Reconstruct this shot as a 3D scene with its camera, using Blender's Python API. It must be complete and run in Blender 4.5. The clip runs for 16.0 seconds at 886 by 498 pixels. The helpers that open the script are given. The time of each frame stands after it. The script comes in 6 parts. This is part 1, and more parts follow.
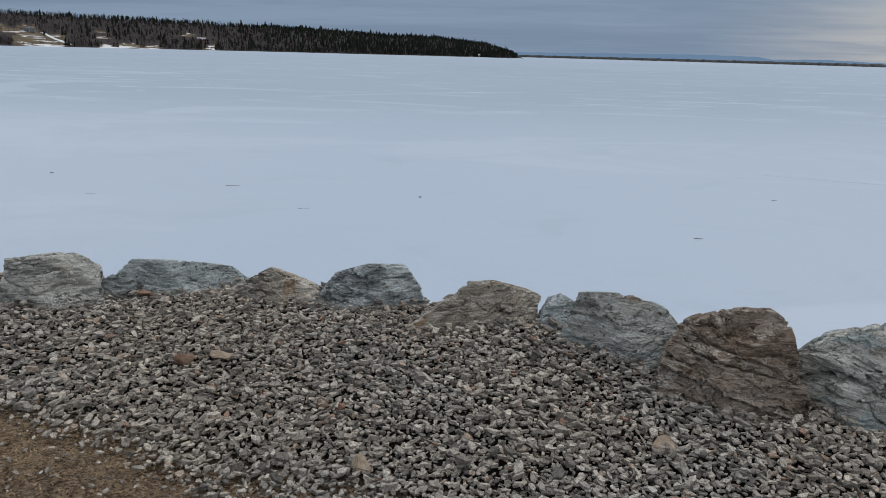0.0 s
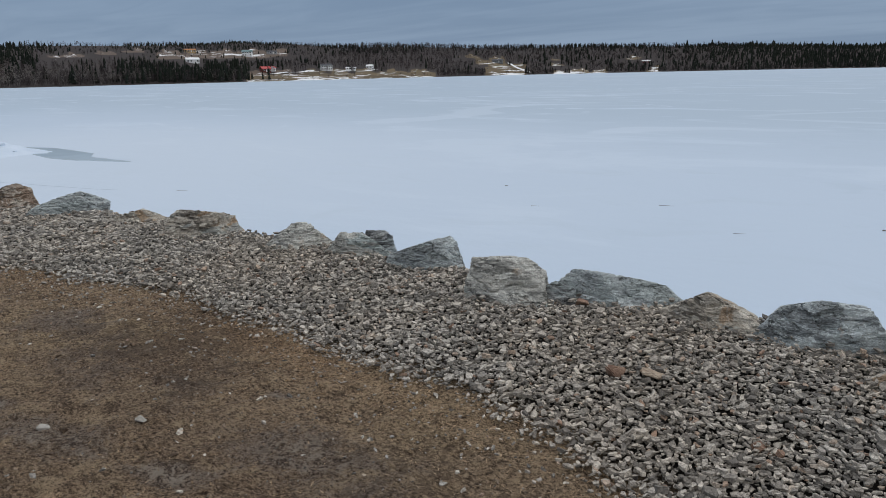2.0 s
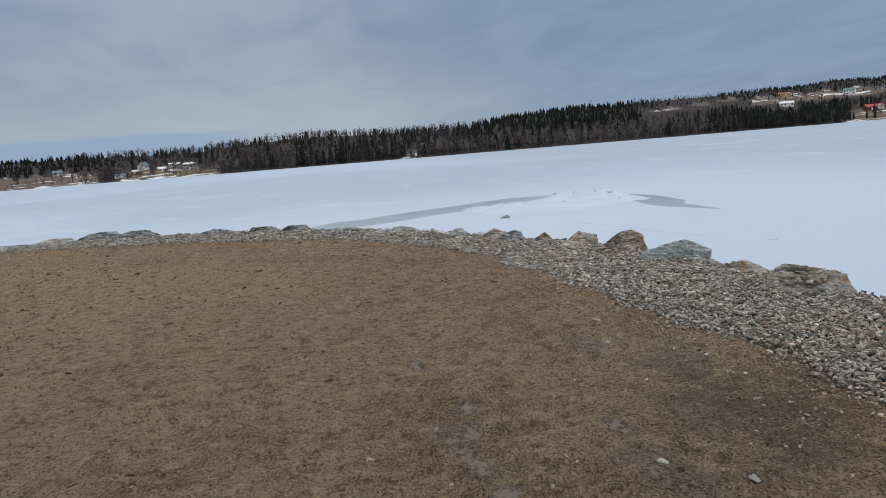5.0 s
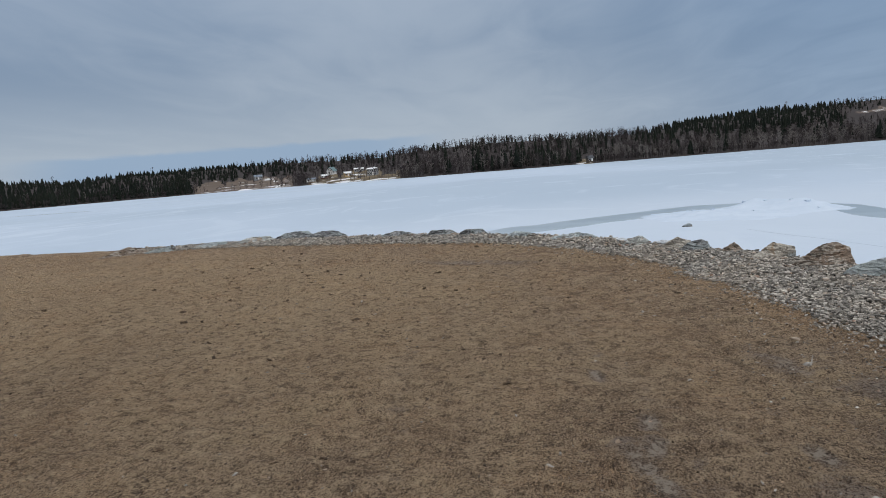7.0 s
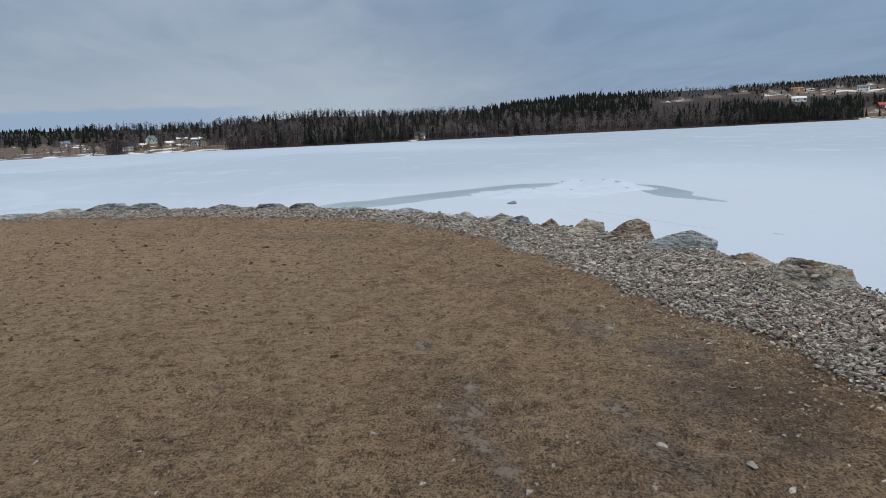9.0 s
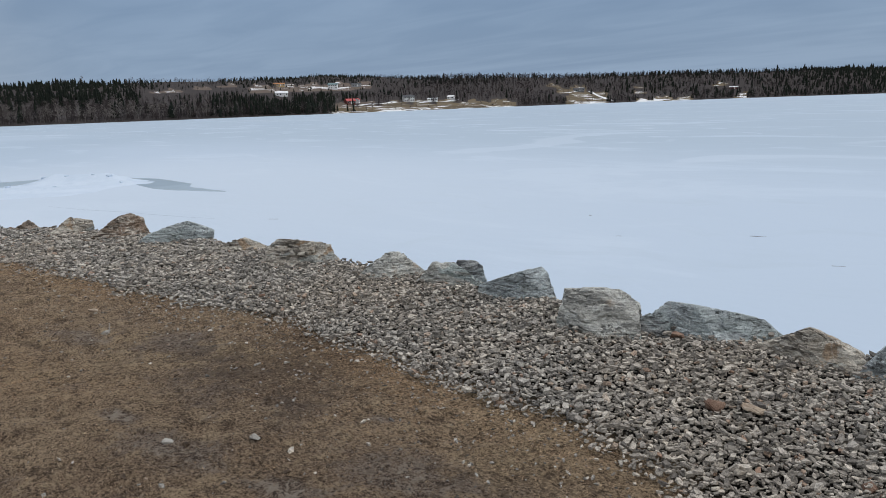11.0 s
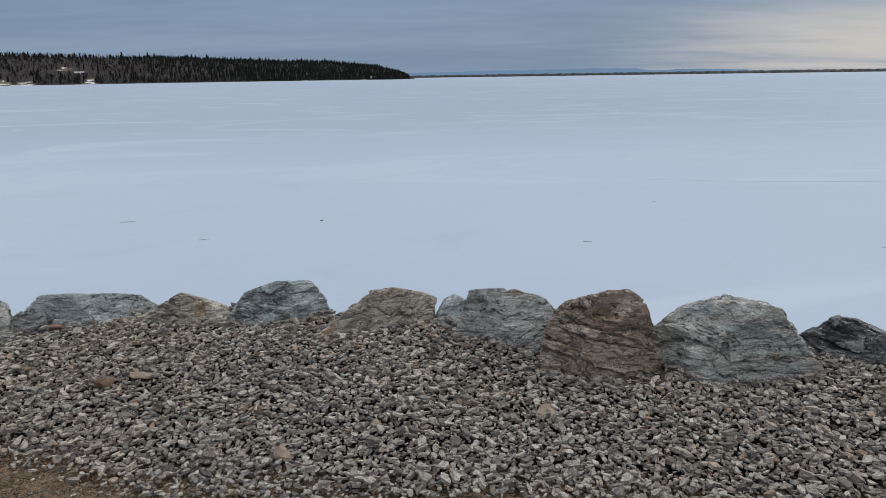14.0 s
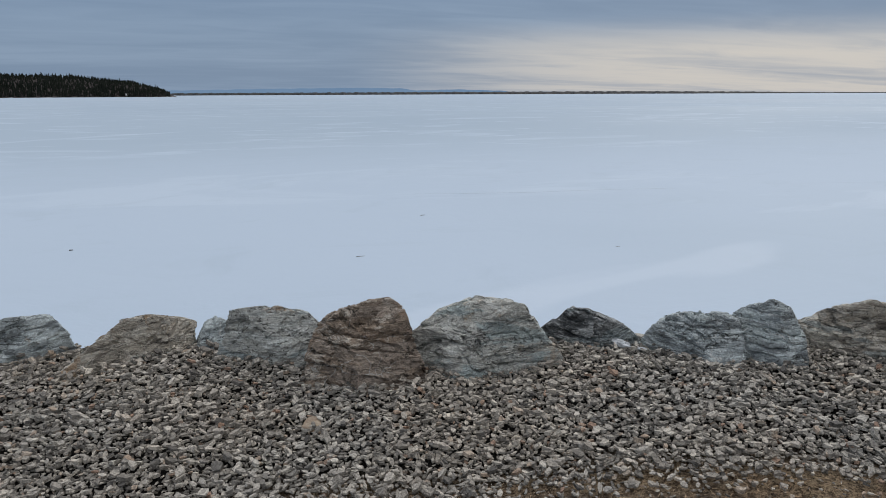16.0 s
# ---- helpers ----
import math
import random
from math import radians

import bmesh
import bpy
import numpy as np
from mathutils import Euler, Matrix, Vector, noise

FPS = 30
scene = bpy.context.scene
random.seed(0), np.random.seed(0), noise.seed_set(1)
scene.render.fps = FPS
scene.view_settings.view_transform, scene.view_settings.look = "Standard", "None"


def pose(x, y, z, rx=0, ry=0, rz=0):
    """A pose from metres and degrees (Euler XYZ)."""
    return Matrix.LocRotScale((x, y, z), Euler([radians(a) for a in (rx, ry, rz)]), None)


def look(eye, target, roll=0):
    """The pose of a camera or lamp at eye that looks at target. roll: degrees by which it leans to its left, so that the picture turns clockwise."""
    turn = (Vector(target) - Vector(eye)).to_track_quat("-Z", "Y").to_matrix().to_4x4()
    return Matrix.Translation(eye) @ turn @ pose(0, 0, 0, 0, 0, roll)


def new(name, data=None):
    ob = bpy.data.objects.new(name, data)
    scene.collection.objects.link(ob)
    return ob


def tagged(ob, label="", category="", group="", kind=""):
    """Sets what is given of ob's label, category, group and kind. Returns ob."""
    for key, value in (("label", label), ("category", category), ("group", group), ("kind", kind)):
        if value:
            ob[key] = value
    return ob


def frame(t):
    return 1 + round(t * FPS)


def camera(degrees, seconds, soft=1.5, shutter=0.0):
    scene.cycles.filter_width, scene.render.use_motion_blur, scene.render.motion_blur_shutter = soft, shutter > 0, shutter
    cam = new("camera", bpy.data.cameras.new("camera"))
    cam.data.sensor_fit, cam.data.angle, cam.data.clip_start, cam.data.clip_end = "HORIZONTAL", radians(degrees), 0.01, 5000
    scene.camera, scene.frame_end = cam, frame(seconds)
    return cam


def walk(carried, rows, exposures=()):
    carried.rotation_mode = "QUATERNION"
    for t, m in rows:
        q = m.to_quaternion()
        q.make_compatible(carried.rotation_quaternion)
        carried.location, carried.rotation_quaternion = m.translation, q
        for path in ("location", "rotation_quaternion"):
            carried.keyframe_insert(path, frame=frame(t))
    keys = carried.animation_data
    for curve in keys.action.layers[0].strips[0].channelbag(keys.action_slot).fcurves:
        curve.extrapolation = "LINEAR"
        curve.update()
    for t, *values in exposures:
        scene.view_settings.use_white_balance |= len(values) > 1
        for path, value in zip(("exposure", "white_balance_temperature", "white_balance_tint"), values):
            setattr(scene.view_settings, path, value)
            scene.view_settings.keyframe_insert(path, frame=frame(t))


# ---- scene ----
import itertools

cam = camera(62.84, 16.0, soft=0.6)
PATH = [
    (0.00, (0.059, 0.258, 1.562), (-0.924, 9.864, -1.039), 1.58),
    (0.50, (0.064, 0.229, 1.559), (-2.321, 9.611, -0.946), 1.49),
    (1.00, (0.059, 0.223, 1.553), (-3.617, 9.191, -0.907), 0.85),
    (1.50, (0.026, 0.228, 1.556), (-4.919, 8.567, -0.895), -0.07),
    (2.00, (-0.028, 0.235, 1.553), (-6.204, 7.739, -0.805), -1.13),
    (2.50, (-0.050, 0.212, 1.565), (-7.326, 6.715, -0.622), -2.23),
    (3.00, (-0.093, 0.178, 1.575), (-8.248, 5.621, -0.395), -3.28),
    (3.50, (-0.076, 0.128, 1.614), (-8.901, 4.481, -0.165), -4.00),
    (4.00, (-0.070, 0.087, 1.631), (-9.384, 3.342, 0.003), -4.55),
    (4.50, (-0.089, 0.049, 1.635), (-9.736, 2.218, 0.141), -4.76),
    (5.00, (-0.102, 0.018, 1.634), (-9.945, 1.158, 0.286), -4.70),
    (5.20, (-0.094, -0.007, 1.633), (-9.982, 0.750, 0.349), -4.61),
    (5.70, (-0.096, -0.026, 1.633), (-10.027, -0.197, 0.472), -4.63),
    (6.20, (-0.099, -0.041, 1.634), (-10.003, -0.897, 0.545), -4.76),
    (6.70, (-0.099, -0.052, 1.636), (-9.967, -1.268, 0.566), -4.76),
    (7.30, (-0.091, -0.057, 1.637), (-9.966, -1.170, 0.524), -4.28),
    (7.50, (-0.081, -0.057, 1.637), (-9.969, -1.025, 0.498), -3.99),
    (8.00, (-0.077, -0.054, 1.637), (-9.990, -0.464, 0.390), -3.60),
    (8.20, (-0.080, -0.043, 1.629), (-9.994, -0.184, 0.331), -3.23),
    (8.70, (-0.073, -0.028, 1.623), (-9.952, 0.514, 0.174), -2.86),
    (9.20, (-0.058, -0.001, 1.614), (-9.814, 1.459, -0.027), -2.70),
    (9.70, (-0.040, 0.031, 1.603), (-9.505, 2.696, -0.219), -2.57),
    (10.30, (-0.024, 0.060, 1.591), (-8.726, 4.584, -0.361), -2.21),
    (10.50, (-0.017, 0.073, 1.584), (-8.329, 5.272, -0.387), -2.02),
    (11.00, (-0.023, 0.079, 1.596), (-7.052, 6.920, -0.349), -1.94),
    (11.50, (-0.054, 0.044, 1.606), (-5.626, 8.112, -0.358), -2.13),
    (12.00, (-0.057, 0.012, 1.602), (-4.203, 8.887, -0.410), -1.98),
    (12.50, (-0.043, -0.003, 1.593), (-2.908, 9.356, -0.457), -1.77),
    (13.00, (-0.022, -0.013, 1.589), (-1.721, 9.614, -0.519), -1.36),
    (13.50, (0.046, -0.064, 1.595), (-0.602, 9.668, -0.613), -0.95),
    (14.00, (0.131, -0.160, 1.601), (0.435, 9.563, -0.718), -0.81),
    (14.50, (0.150, -0.212, 1.587), (1.450, 9.423, -0.754), -0.16),
    (15.00, (0.172, -0.220, 1.578), (2.356, 9.263, -0.723), 0.09),
    (15.50, (0.203, -0.224, 1.572), (3.070, 9.097, -0.640), 0.09),
    (16.00, (0.230, -0.229, 1.582), (3.503, 8.983, -0.520), -0.23),
]
walk(cam, [(t, look(e, g, r)) for t, e, g, r in PATH],
     [(0.0, -0.28), (1.2, -0.28), (2.0, -0.14), (3.5, -0.15), (5.0, -0.04), (7.5, -0.02), (10.5, 0.01), (11.0, 0.01), (11.5, -0.19), (12.5, -0.16), (14.5, -0.19), (16.0, -0.18)])

# ---- world and light ----
SUN_AZ, SUN_EL = -48.0, 38.0          # azimuth counted from +y to the left, degrees
world = bpy.data.worlds.new("overcast_sky")
scene.world = world
world.use_nodes = True


def add(tree, kind, **values):
    """A node, with its inputs set by name or by _index; a value that is a socket is linked."""
    node = tree.nodes.new(kind)
    for key, value in values.items():
        sock = node.inputs[int(key[1:])] if key.startswith("_") else node.inputs[key.replace("_", " ")]
        if isinstance(value, bpy.types.NodeSocket):
            tree.links.new(value, sock)
        else:
            sock.default_value = value
    return node


def maths(tree, op, a, b=0.0, c=0.0, clamp=False):
    node = tree.nodes.new("ShaderNodeMath")
    node.operation, node.use_clamp = op, clamp
    for sock, value in zip(node.inputs, (a, b, c)):
        if isinstance(value, bpy.types.NodeSocket):
            tree.links.new(value, sock)
        else:
            sock.default_value = value
    return node.outputs[0]


def blend(tree, fac, a, b, how="MIX"):
    node = tree.nodes.new("ShaderNodeMix")
    node.data_type, node.blend_type, node.clamp_factor = "RGBA", how, True
    for sock, value in ((node.inputs[0], fac), (node.inputs[6], a), (node.inputs[7], b)):
        if isinstance(value, bpy.types.NodeSocket):
            tree.links.new(value, sock)
        else:
            sock.default_value = (*value, 1.0) if isinstance(value, tuple) and len(value) == 3 else value
    return node.outputs[2]


def remap(tree, value, lo, hi, to_lo=0.0, to_hi=1.0):
    node = tree.nodes.new("ShaderNodeMapRange")
    node.interpolation_type = "SMOOTHSTEP"
    tree.links.new(value, node.inputs[0])
    for i, v in enumerate((lo, hi, to_lo, to_hi)):
        node.inputs[1 + i].default_value = v
    return node.outputs[0]


def sky_world():
    t = world.node_tree
    t.nodes.clear()
    out = t.nodes.new("ShaderNodeOutputWorld")
    sky = t.nodes.new("ShaderNodeTexSky")
    sky.sky_type, sky.sun_disc, sky.dust_density = "NISHITA", False, 2.0
    sky.sun_elevation, sky.sun_rotation = radians(SUN_EL), radians(-SUN_AZ)
    co = t.nodes.new("ShaderNodeTexCoord")
    sep = add(t, "ShaderNodeSeparateXYZ", _0=co.outputs["Generated"])
    x, y, z = sep.outputs
    up = maths(t, "MAXIMUM", z, 0.0)
    # cloud deck seen in perspective: the further off, the flatter its rolls
    deep = maths(t, "ADD", up, 0.07)
    px, py = maths(t, "DIVIDE", x, deep), maths(t, "DIVIDE", y, deep)
    flat = add(t, "ShaderNodeCombineXYZ", _0=px, _1=py, _2=0.0).outputs[0]
    turned = add(t, "ShaderNodeMapping", Vector=flat, Rotation=(0, 0, radians(-35)), Scale=(0.32, 0.75, 1)).outputs[0]
    big = add(t, "ShaderNodeTexNoise", Vector=turned, Scale=0.55, Detail=4.0, Roughness=0.5, Distortion=0.6).outputs[0]
    fine = add(t, "ShaderNodeTexNoise", Vector=turned, Scale=2.2, Detail=6.0, Roughness=0.55, Distortion=0.9).outputs[0]
    mass = maths(t, "ADD", maths(t, "MULTIPLY", big, 0.65), maths(t, "MULTIPLY", fine, 0.35))
    light = remap(t, mass, 0.36, 0.66)
    west_way = maths(t, "ADD", maths(t, "MULTIPLY", x, -0.927), maths(t, "MULTIPLY", y, -0.375))
    grey = remap(t, west_way, 0.70, 0.95)
    cloud = blend(t, light, blend(t, grey, CLOUD_DARK, GREY_DARK), blend(t, grey, CLOUD_PALE, GREY_PALE))
    # thin cloud low towards the sun lets warmer light through
    toward = maths(t, "ADD", maths(t, "MULTIPLY", x, -math.sin(radians(SUN_AZ))), maths(t, "MULTIPLY", y, math.cos(radians(SUN_AZ))))
    thin = maths(t, "MULTIPLY", remap(t, toward, 0.80, 0.99), remap(t, up, 0.045, 0.10, 1.0, 0.0))
    thin = maths(t, "MULTIPLY", thin, remap(t, mass, 0.34, 0.6, 0.45, 1.0))
    cloud = blend(t, thin, cloud, CLOUD_WARM)
    # strip of clear air along the western horizon
    pale = maths(t, "MULTIPLY", remap(t, up, 0.02, 0.17, 1.0, 0.0), maths(t, "ADD", 0.12, maths(t, "MULTIPLY", remap(t, west_way, 0.75, 0.96), 0.62)))
    cloud = blend(t, pale, cloud, HORIZON_PALE)
    rag = maths(t, "ADD", up, maths(t, "MULTIPLY", maths(t, "SUBTRACT", fine, 0.5), 0.012))
    west = maths(t, "MULTIPLY", remap(t, west_way, 0.955, 0.985), remap(t, rag, 0.046, 0.053, 1.0, 0.0))
    cloud = blend(t, maths(t, "MULTIPLY", west, 0.85), cloud, CLEAR_LOW)
    grow = maths(t, "ADD", 1.0, maths(t, "MULTIPLY", remap(t, up, 0.12, 0.9), ZENITH_GAIN))
    high = remap(t, up, 0.15, 0.8)
    # paler sky added behind the camera, unseen, to fill the boulders' near faces
    landward = maths(t, "ADD", maths(t, "MULTIPLY", x, 0.707), maths(t, "MULTIPLY", y, -0.707))
    cloud = blend(t, maths(t, "MULTIPLY", remap(t, landward, 0.15, 0.75), remap(t, up, 0.02, 0.15)), cloud, LANDWARD_FILL)
    cloud = blend(t, high, cloud, ZENITH)
    cloud = blend(t, 1.0, cloud, add(t, "ShaderNodeCombineXYZ", _0=grow, _1=grow, _2=grow).outputs[0], "MULTIPLY")
    b1 = add(t, "ShaderNodeBackground", Color=sky.outputs[0], Strength=0.06)
    b2 = add(t, "ShaderNodeBackground", Color=cloud, Strength=1.0)
    mix = add(t, "ShaderNodeMixShader", _0=0.93)
    t.links.new(b1.outputs[0], mix.inputs[1])
    t.links.new(b2.outputs[0], mix.inputs[2])
    t.links.new(mix.outputs[0], out.inputs[0])


CLOUD_DARK, CLOUD_PALE = (0.195, 0.288, 0.430), (0.262, 0.365, 0.515)
GREY_DARK, GREY_PALE = (0.225, 0.305, 0.425), (0.34, 0.415, 0.52)
CLOUD_WARM, HORIZON_PALE, CLEAR_LOW = (0.70, 0.665, 0.62), (0.46, 0.53, 0.61), (0.29, 0.41, 0.575)
LANDWARD_FILL = (0.50, 0.51, 0.53)
ZENITH, ZENITH_GAIN = (0.44, 0.44, 0.45), 1.6
sky_world()

sun_data = bpy.data.lights.new("sun", "SUN")
sun_data.energy, sun_data.angle, sun_data.color = 0.7, radians(22), (1.0, 0.95, 0.88)
sun = new("sun", sun_data)
sun.matrix_world = look((-30 * math.sin(radians(SUN_AZ)), 30 * math.cos(radians(SUN_AZ)), 30 * math.tan(radians(SUN_EL))), (0, 0, 0))

# ---- materials ----
def material(name, rough=0.9, spec=0.3):
    m = bpy.data.materials.new(name)
    m.use_nodes = True
    t = m.node_tree
    b = t.nodes["Principled BSDF"]
    b.inputs["Roughness"].default_value, b.inputs["Specular IOR Level"].default_value = rough, spec
    return m, t, b


def place_of(t, scale=(1, 1, 1), turn=0.0, local=False):
    """World place (or the thing's own) as a texture vector."""
    if local:
        v = t.nodes.new("ShaderNodeTexCoord").outputs["Object"]
    else:
        v = t.nodes.new("ShaderNodeNewGeometry").outputs["Position"]
    return add(t, "ShaderNodeMapping", Vector=v, Scale=scale, Rotation=(0, 0, radians(turn))).outputs[0]


def noisy(t, vec, scale, detail=4.0, rough=0.55, bend=0.0):
    return add(t, "ShaderNodeTexNoise", Vector=vec, Scale=scale, Detail=detail, Roughness=rough, Distortion=bend).outputs[0]


def edges(t, vec, scale):
    node = t.nodes.new("ShaderNodeTexVoronoi")
    node.feature = "DISTANCE_TO_EDGE"
    t.links.new(vec, node.inputs["Vector"])
    node.inputs["Scale"].default_value = scale
    return node.outputs["Distance"]


def bump(t, b, height, dist, strength=1.0, normal=None):
    n = add(t, "ShaderNodeBump", Height=height, Distance=dist, Strength=strength)
    if normal:
        t.links.new(normal, n.inputs["Normal"])
    t.links.new(n.outputs[0], b.inputs["Normal"])
    return n.outputs[0]


def stone_material(name, dark, mid, pale, rust, vein=0.3, rust_amount=0.45, tint=(0.44, 0.50, 0.505)):
    """Broken bedrock: large patches of tone, rust and cold mineral bloom, fine bedding, quartz veins and thin dark cracks."""
    m, t, b = material(name, 0.8, 0.35)
    info = t.nodes.new("ShaderNodeObjectInfo")
    v = place_of(t, local=True)
    shift = add(t, "ShaderNodeCombineXYZ", _0=maths(t, "MULTIPLY", info.outputs["Random"], 37.0), _1=0.0, _2=maths(t, "MULTIPLY", info.outputs["Random"], 11.0)).outputs[0]
    v = add(t, "ShaderNodeVectorMath", _0=v, _1=shift).outputs[0]
    beds = add(t, "ShaderNodeMapping", Vector=v, Rotation=(0.3, 0.28, 0.2), Scale=(1.0, 1.0, 3.2)).outputs[0]
    a = noisy(t, beds, 3.0, 8, 0.66, 0.7)
    s = noisy(t, beds, 5.0, 9, 0.72, 0.8)
    g = noisy(t, v, 75.0, 6, 0.8)
    col = blend(t, remap(t, a, 0.40, 0.50), dark, mid)
    col = blend(t, remap(t, s, 0.50, 0.56, 0.0, 0.8), col, pale)
    col = blend(t, remap(t, noisy(t, v, 2.6, 9, 0.68, 0.9), 0.985 - rust_amount, 1.045 - rust_amount, 0.0, 0.85), col, rust)
    col = blend(t, remap(t, noisy(t, beds, 1.7, 8, 0.68, 0.6), 0.51, 0.56, 0.0, 0.8), col, tint)
    # thin beds
    strat = noisy(t, add(t, "ShaderNodeMapping", Vector=v, Rotation=(0.3, 0.28, 0.2), Scale=(2.5, 2.5, 34.0)).outputs[0], 1.0, 6, 0.7, 0.8)
    col = blend(t, remap(t, strat, 0.47, 0.38, 0.0, 0.55), col, blend(t, 1.0, col, (0.45, 0.44, 0.43), "MULTIPLY"))
    col = blend(t, remap(t, strat, 0.55, 0.66, 0.0, 0.5), col, blend(t, 1.0, col, (1.35, 1.35, 1.33), "MULTIPLY"))
    wob = t.nodes.new("ShaderNodeVectorMath")
    wob.operation = "SCALE"
    t.links.new(add(t, "ShaderNodeTexNoise", Vector=v, Scale=4.0).outputs[1], wob.inputs[0])
    wob.inputs["Scale"].default_value = 0.6
    w = edges(t, add(t, "ShaderNodeVectorMath", _0=beds, _1=wob.outputs[0]).outputs[0], 2.3)
    line = maths(t, "MULTIPLY", remap(t, w, 0.0, 0.016, 1.0, 0.0), remap(t, a, 0.45, 0.55, 0.0, vein))
    col = blend(t, line, col, (0.70, 0.71, 0.69))
    # grain, pits and cracks
    col = blend(t, remap(t, g, 0.54, 0.46, 0.0, 0.5), col, blend(t, 1.0, col, (0.55, 0.55, 0.55), "MULTIPLY"))
    col = blend(t, remap(t, noisy(t, v, 26.0, 7, 0.75, 0.3), 0.40, 0.35, 0.0, 0.8), col, (0.05, 0.046, 0.042))
    crease = maths(t, "ABSOLUTE", maths(t, "SUBTRACT", noisy(t, beds, 3.6, 8, 0.62, 0.6), 0.5))
    split = maths(t, "MULTIPLY", remap(t, crease, 0.0, 0.010, 1.0, 0.0), remap(t, noisy(t, v, 2.6, 3), 0.54, 0.46, 0.0, 1.0))
    col = blend(t, maths(t, "MULTIPLY", split, 0.92), col, (0.03, 0.028, 0.026))
    t.links.new(col, b.inputs["Base Color"])
    hgt = maths(t, "ADD", maths(t, "MULTIPLY", strat, 0.7), maths(t, "ADD", maths(t, "MULTIPLY", s, 0.5), maths(t, "MULTIPLY", g, 0.22)))
    hgt = maths(t, "SUBTRACT", hgt, maths(t, "MULTIPLY", split, 0.6))
    bump(t, b, hgt, 0.05, 1.0)
    return m


ROCK_BLUE = stone_material("blue_grey_slate", (0.22, 0.245, 0.255), (0.45, 0.50, 0.515), (0.69, 0.76, 0.77), (0.42, 0.35, 0.27), 0.9, 0.36)
ROCK_GREEN = stone_material("green_grey_stone", (0.25, 0.26, 0.245), (0.51, 0.52, 0.49), (0.72, 0.75, 0.73), (0.48, 0.36, 0.26), 0.7, 0.42)
ROCK_TAN = stone_material("tan_grey_stone", (0.19, 0.17, 0.145), (0.50, 0.455, 0.385), (0.72, 0.68, 0.60), (0.46, 0.33, 0.215), 0.3, 0.42, (0.44, 0.47, 0.45))
ROCK_BROWN = stone_material("brown_stone", (0.11, 0.085, 0.066), (0.33, 0.26, 0.20), (0.72, 0.66, 0.58), (0.31, 0.225, 0.165), 0.6, 0.45, (0.40, 0.335, 0.28))
ROCK_PALE = stone_material("pale_tan_green_stone", (0.27, 0.275, 0.26), (0.58, 0.58, 0.54), (0.76, 0.77, 0.73), (0.58, 0.48, 0.37), 0.5, 0.38, (0.46, 0.54, 0.54))
ROCK_DARK = stone_material("dark_wet_stone", (0.05, 0.055, 0.06), (0.17, 0.18, 0.185), (0.50, 0.52, 0.52), (0.20, 0.16, 0.12), 0.3, 0.38)


def pebble_material(name, by_island, tones):
    m, t, b = material(name, 0.85, 0.3)
    if by_island:
        r = t.nodes.new("ShaderNodeNewGeometry").outputs["Random Per Island"]
    else:
        r = t.nodes.new("ShaderNodeObjectInfo").outputs["Random"]
    ramp = t.nodes.new("ShaderNodeValToRGB")
    t.links.new(r, ramp.inputs[0])
    ramp.color_ramp.interpolation = "LINEAR"
    for i, (at, c) in enumerate(tones):
        e = ramp.color_ramp.elements[i] if i < 2 else ramp.color_ramp.elements.new(at)
        e.position, e.color = at, (*c, 1)
    v = place_of(t)
    g = noisy(t, v, 70.0, 8, 0.8, 0.5)
    big = noisy(t, v, 0.9, 3, 0.5)
    col = blend(t, remap(t, g, 0.40, 0.58), blend(t, 1.0, ramp.outputs[0], (0.50, 0.50, 0.50), "MULTIPLY"), blend(t, 1.0, ramp.outputs[0], (1.15, 1.15, 1.14), "MULTIPLY"))
    col = blend(t, remap(t, big, 0.35, 0.65, 0.0, 0.5), col, blend(t, 1.0, col, (1.08, 0.99, 0.90), "MULTIPLY"))
    t.links.new(col, b.inputs["Base Color"])
    bump(t, b, g, 0.006, 0.8)
    return m


TONES = ((0, (0.115, 0.11, 0.104)), (1, (0.29, 0.195, 0.145)), (0.2, (0.24, 0.227, 0.206)), (0.45, (0.345, 0.325, 0.294)), (0.7, (0.44, 0.418, 0.381)), (0.93, (0.58, 0.547, 0.490)), (0.975, (0.40, 0.325, 0.26)))
GRAVEL = pebble_material("crushed_stone", True, TONES)
STONE = pebble_material("crushed_stone_single", False, TONES)
def plain_stone(name, c, c2):
    m, t, b = material(name, 0.85, 0.3)
    v = place_of(t)
    col = blend(t, remap(t, noisy(t, v, 22.0, 6, 0.65), 0.35, 0.65), c, c2)
    t.links.new(col, b.inputs["Base Color"])
    bump(t, b, noisy(t, v, 40.0, 6, 0.7), 0.012, 0.9)
    return m


STONE_BEIGE = plain_stone("beige_sandstone", (0.30, 0.23, 0.17), (0.42, 0.35, 0.27))
STONE_ORANGE = plain_stone("orange_sandstone", (0.15, 0.09, 0.065), (0.28, 0.19, 0.14))
STONE_WHITE = plain_stone("pale_slab", (0.28, 0.265, 0.235), (0.42, 0.40, 0.365))


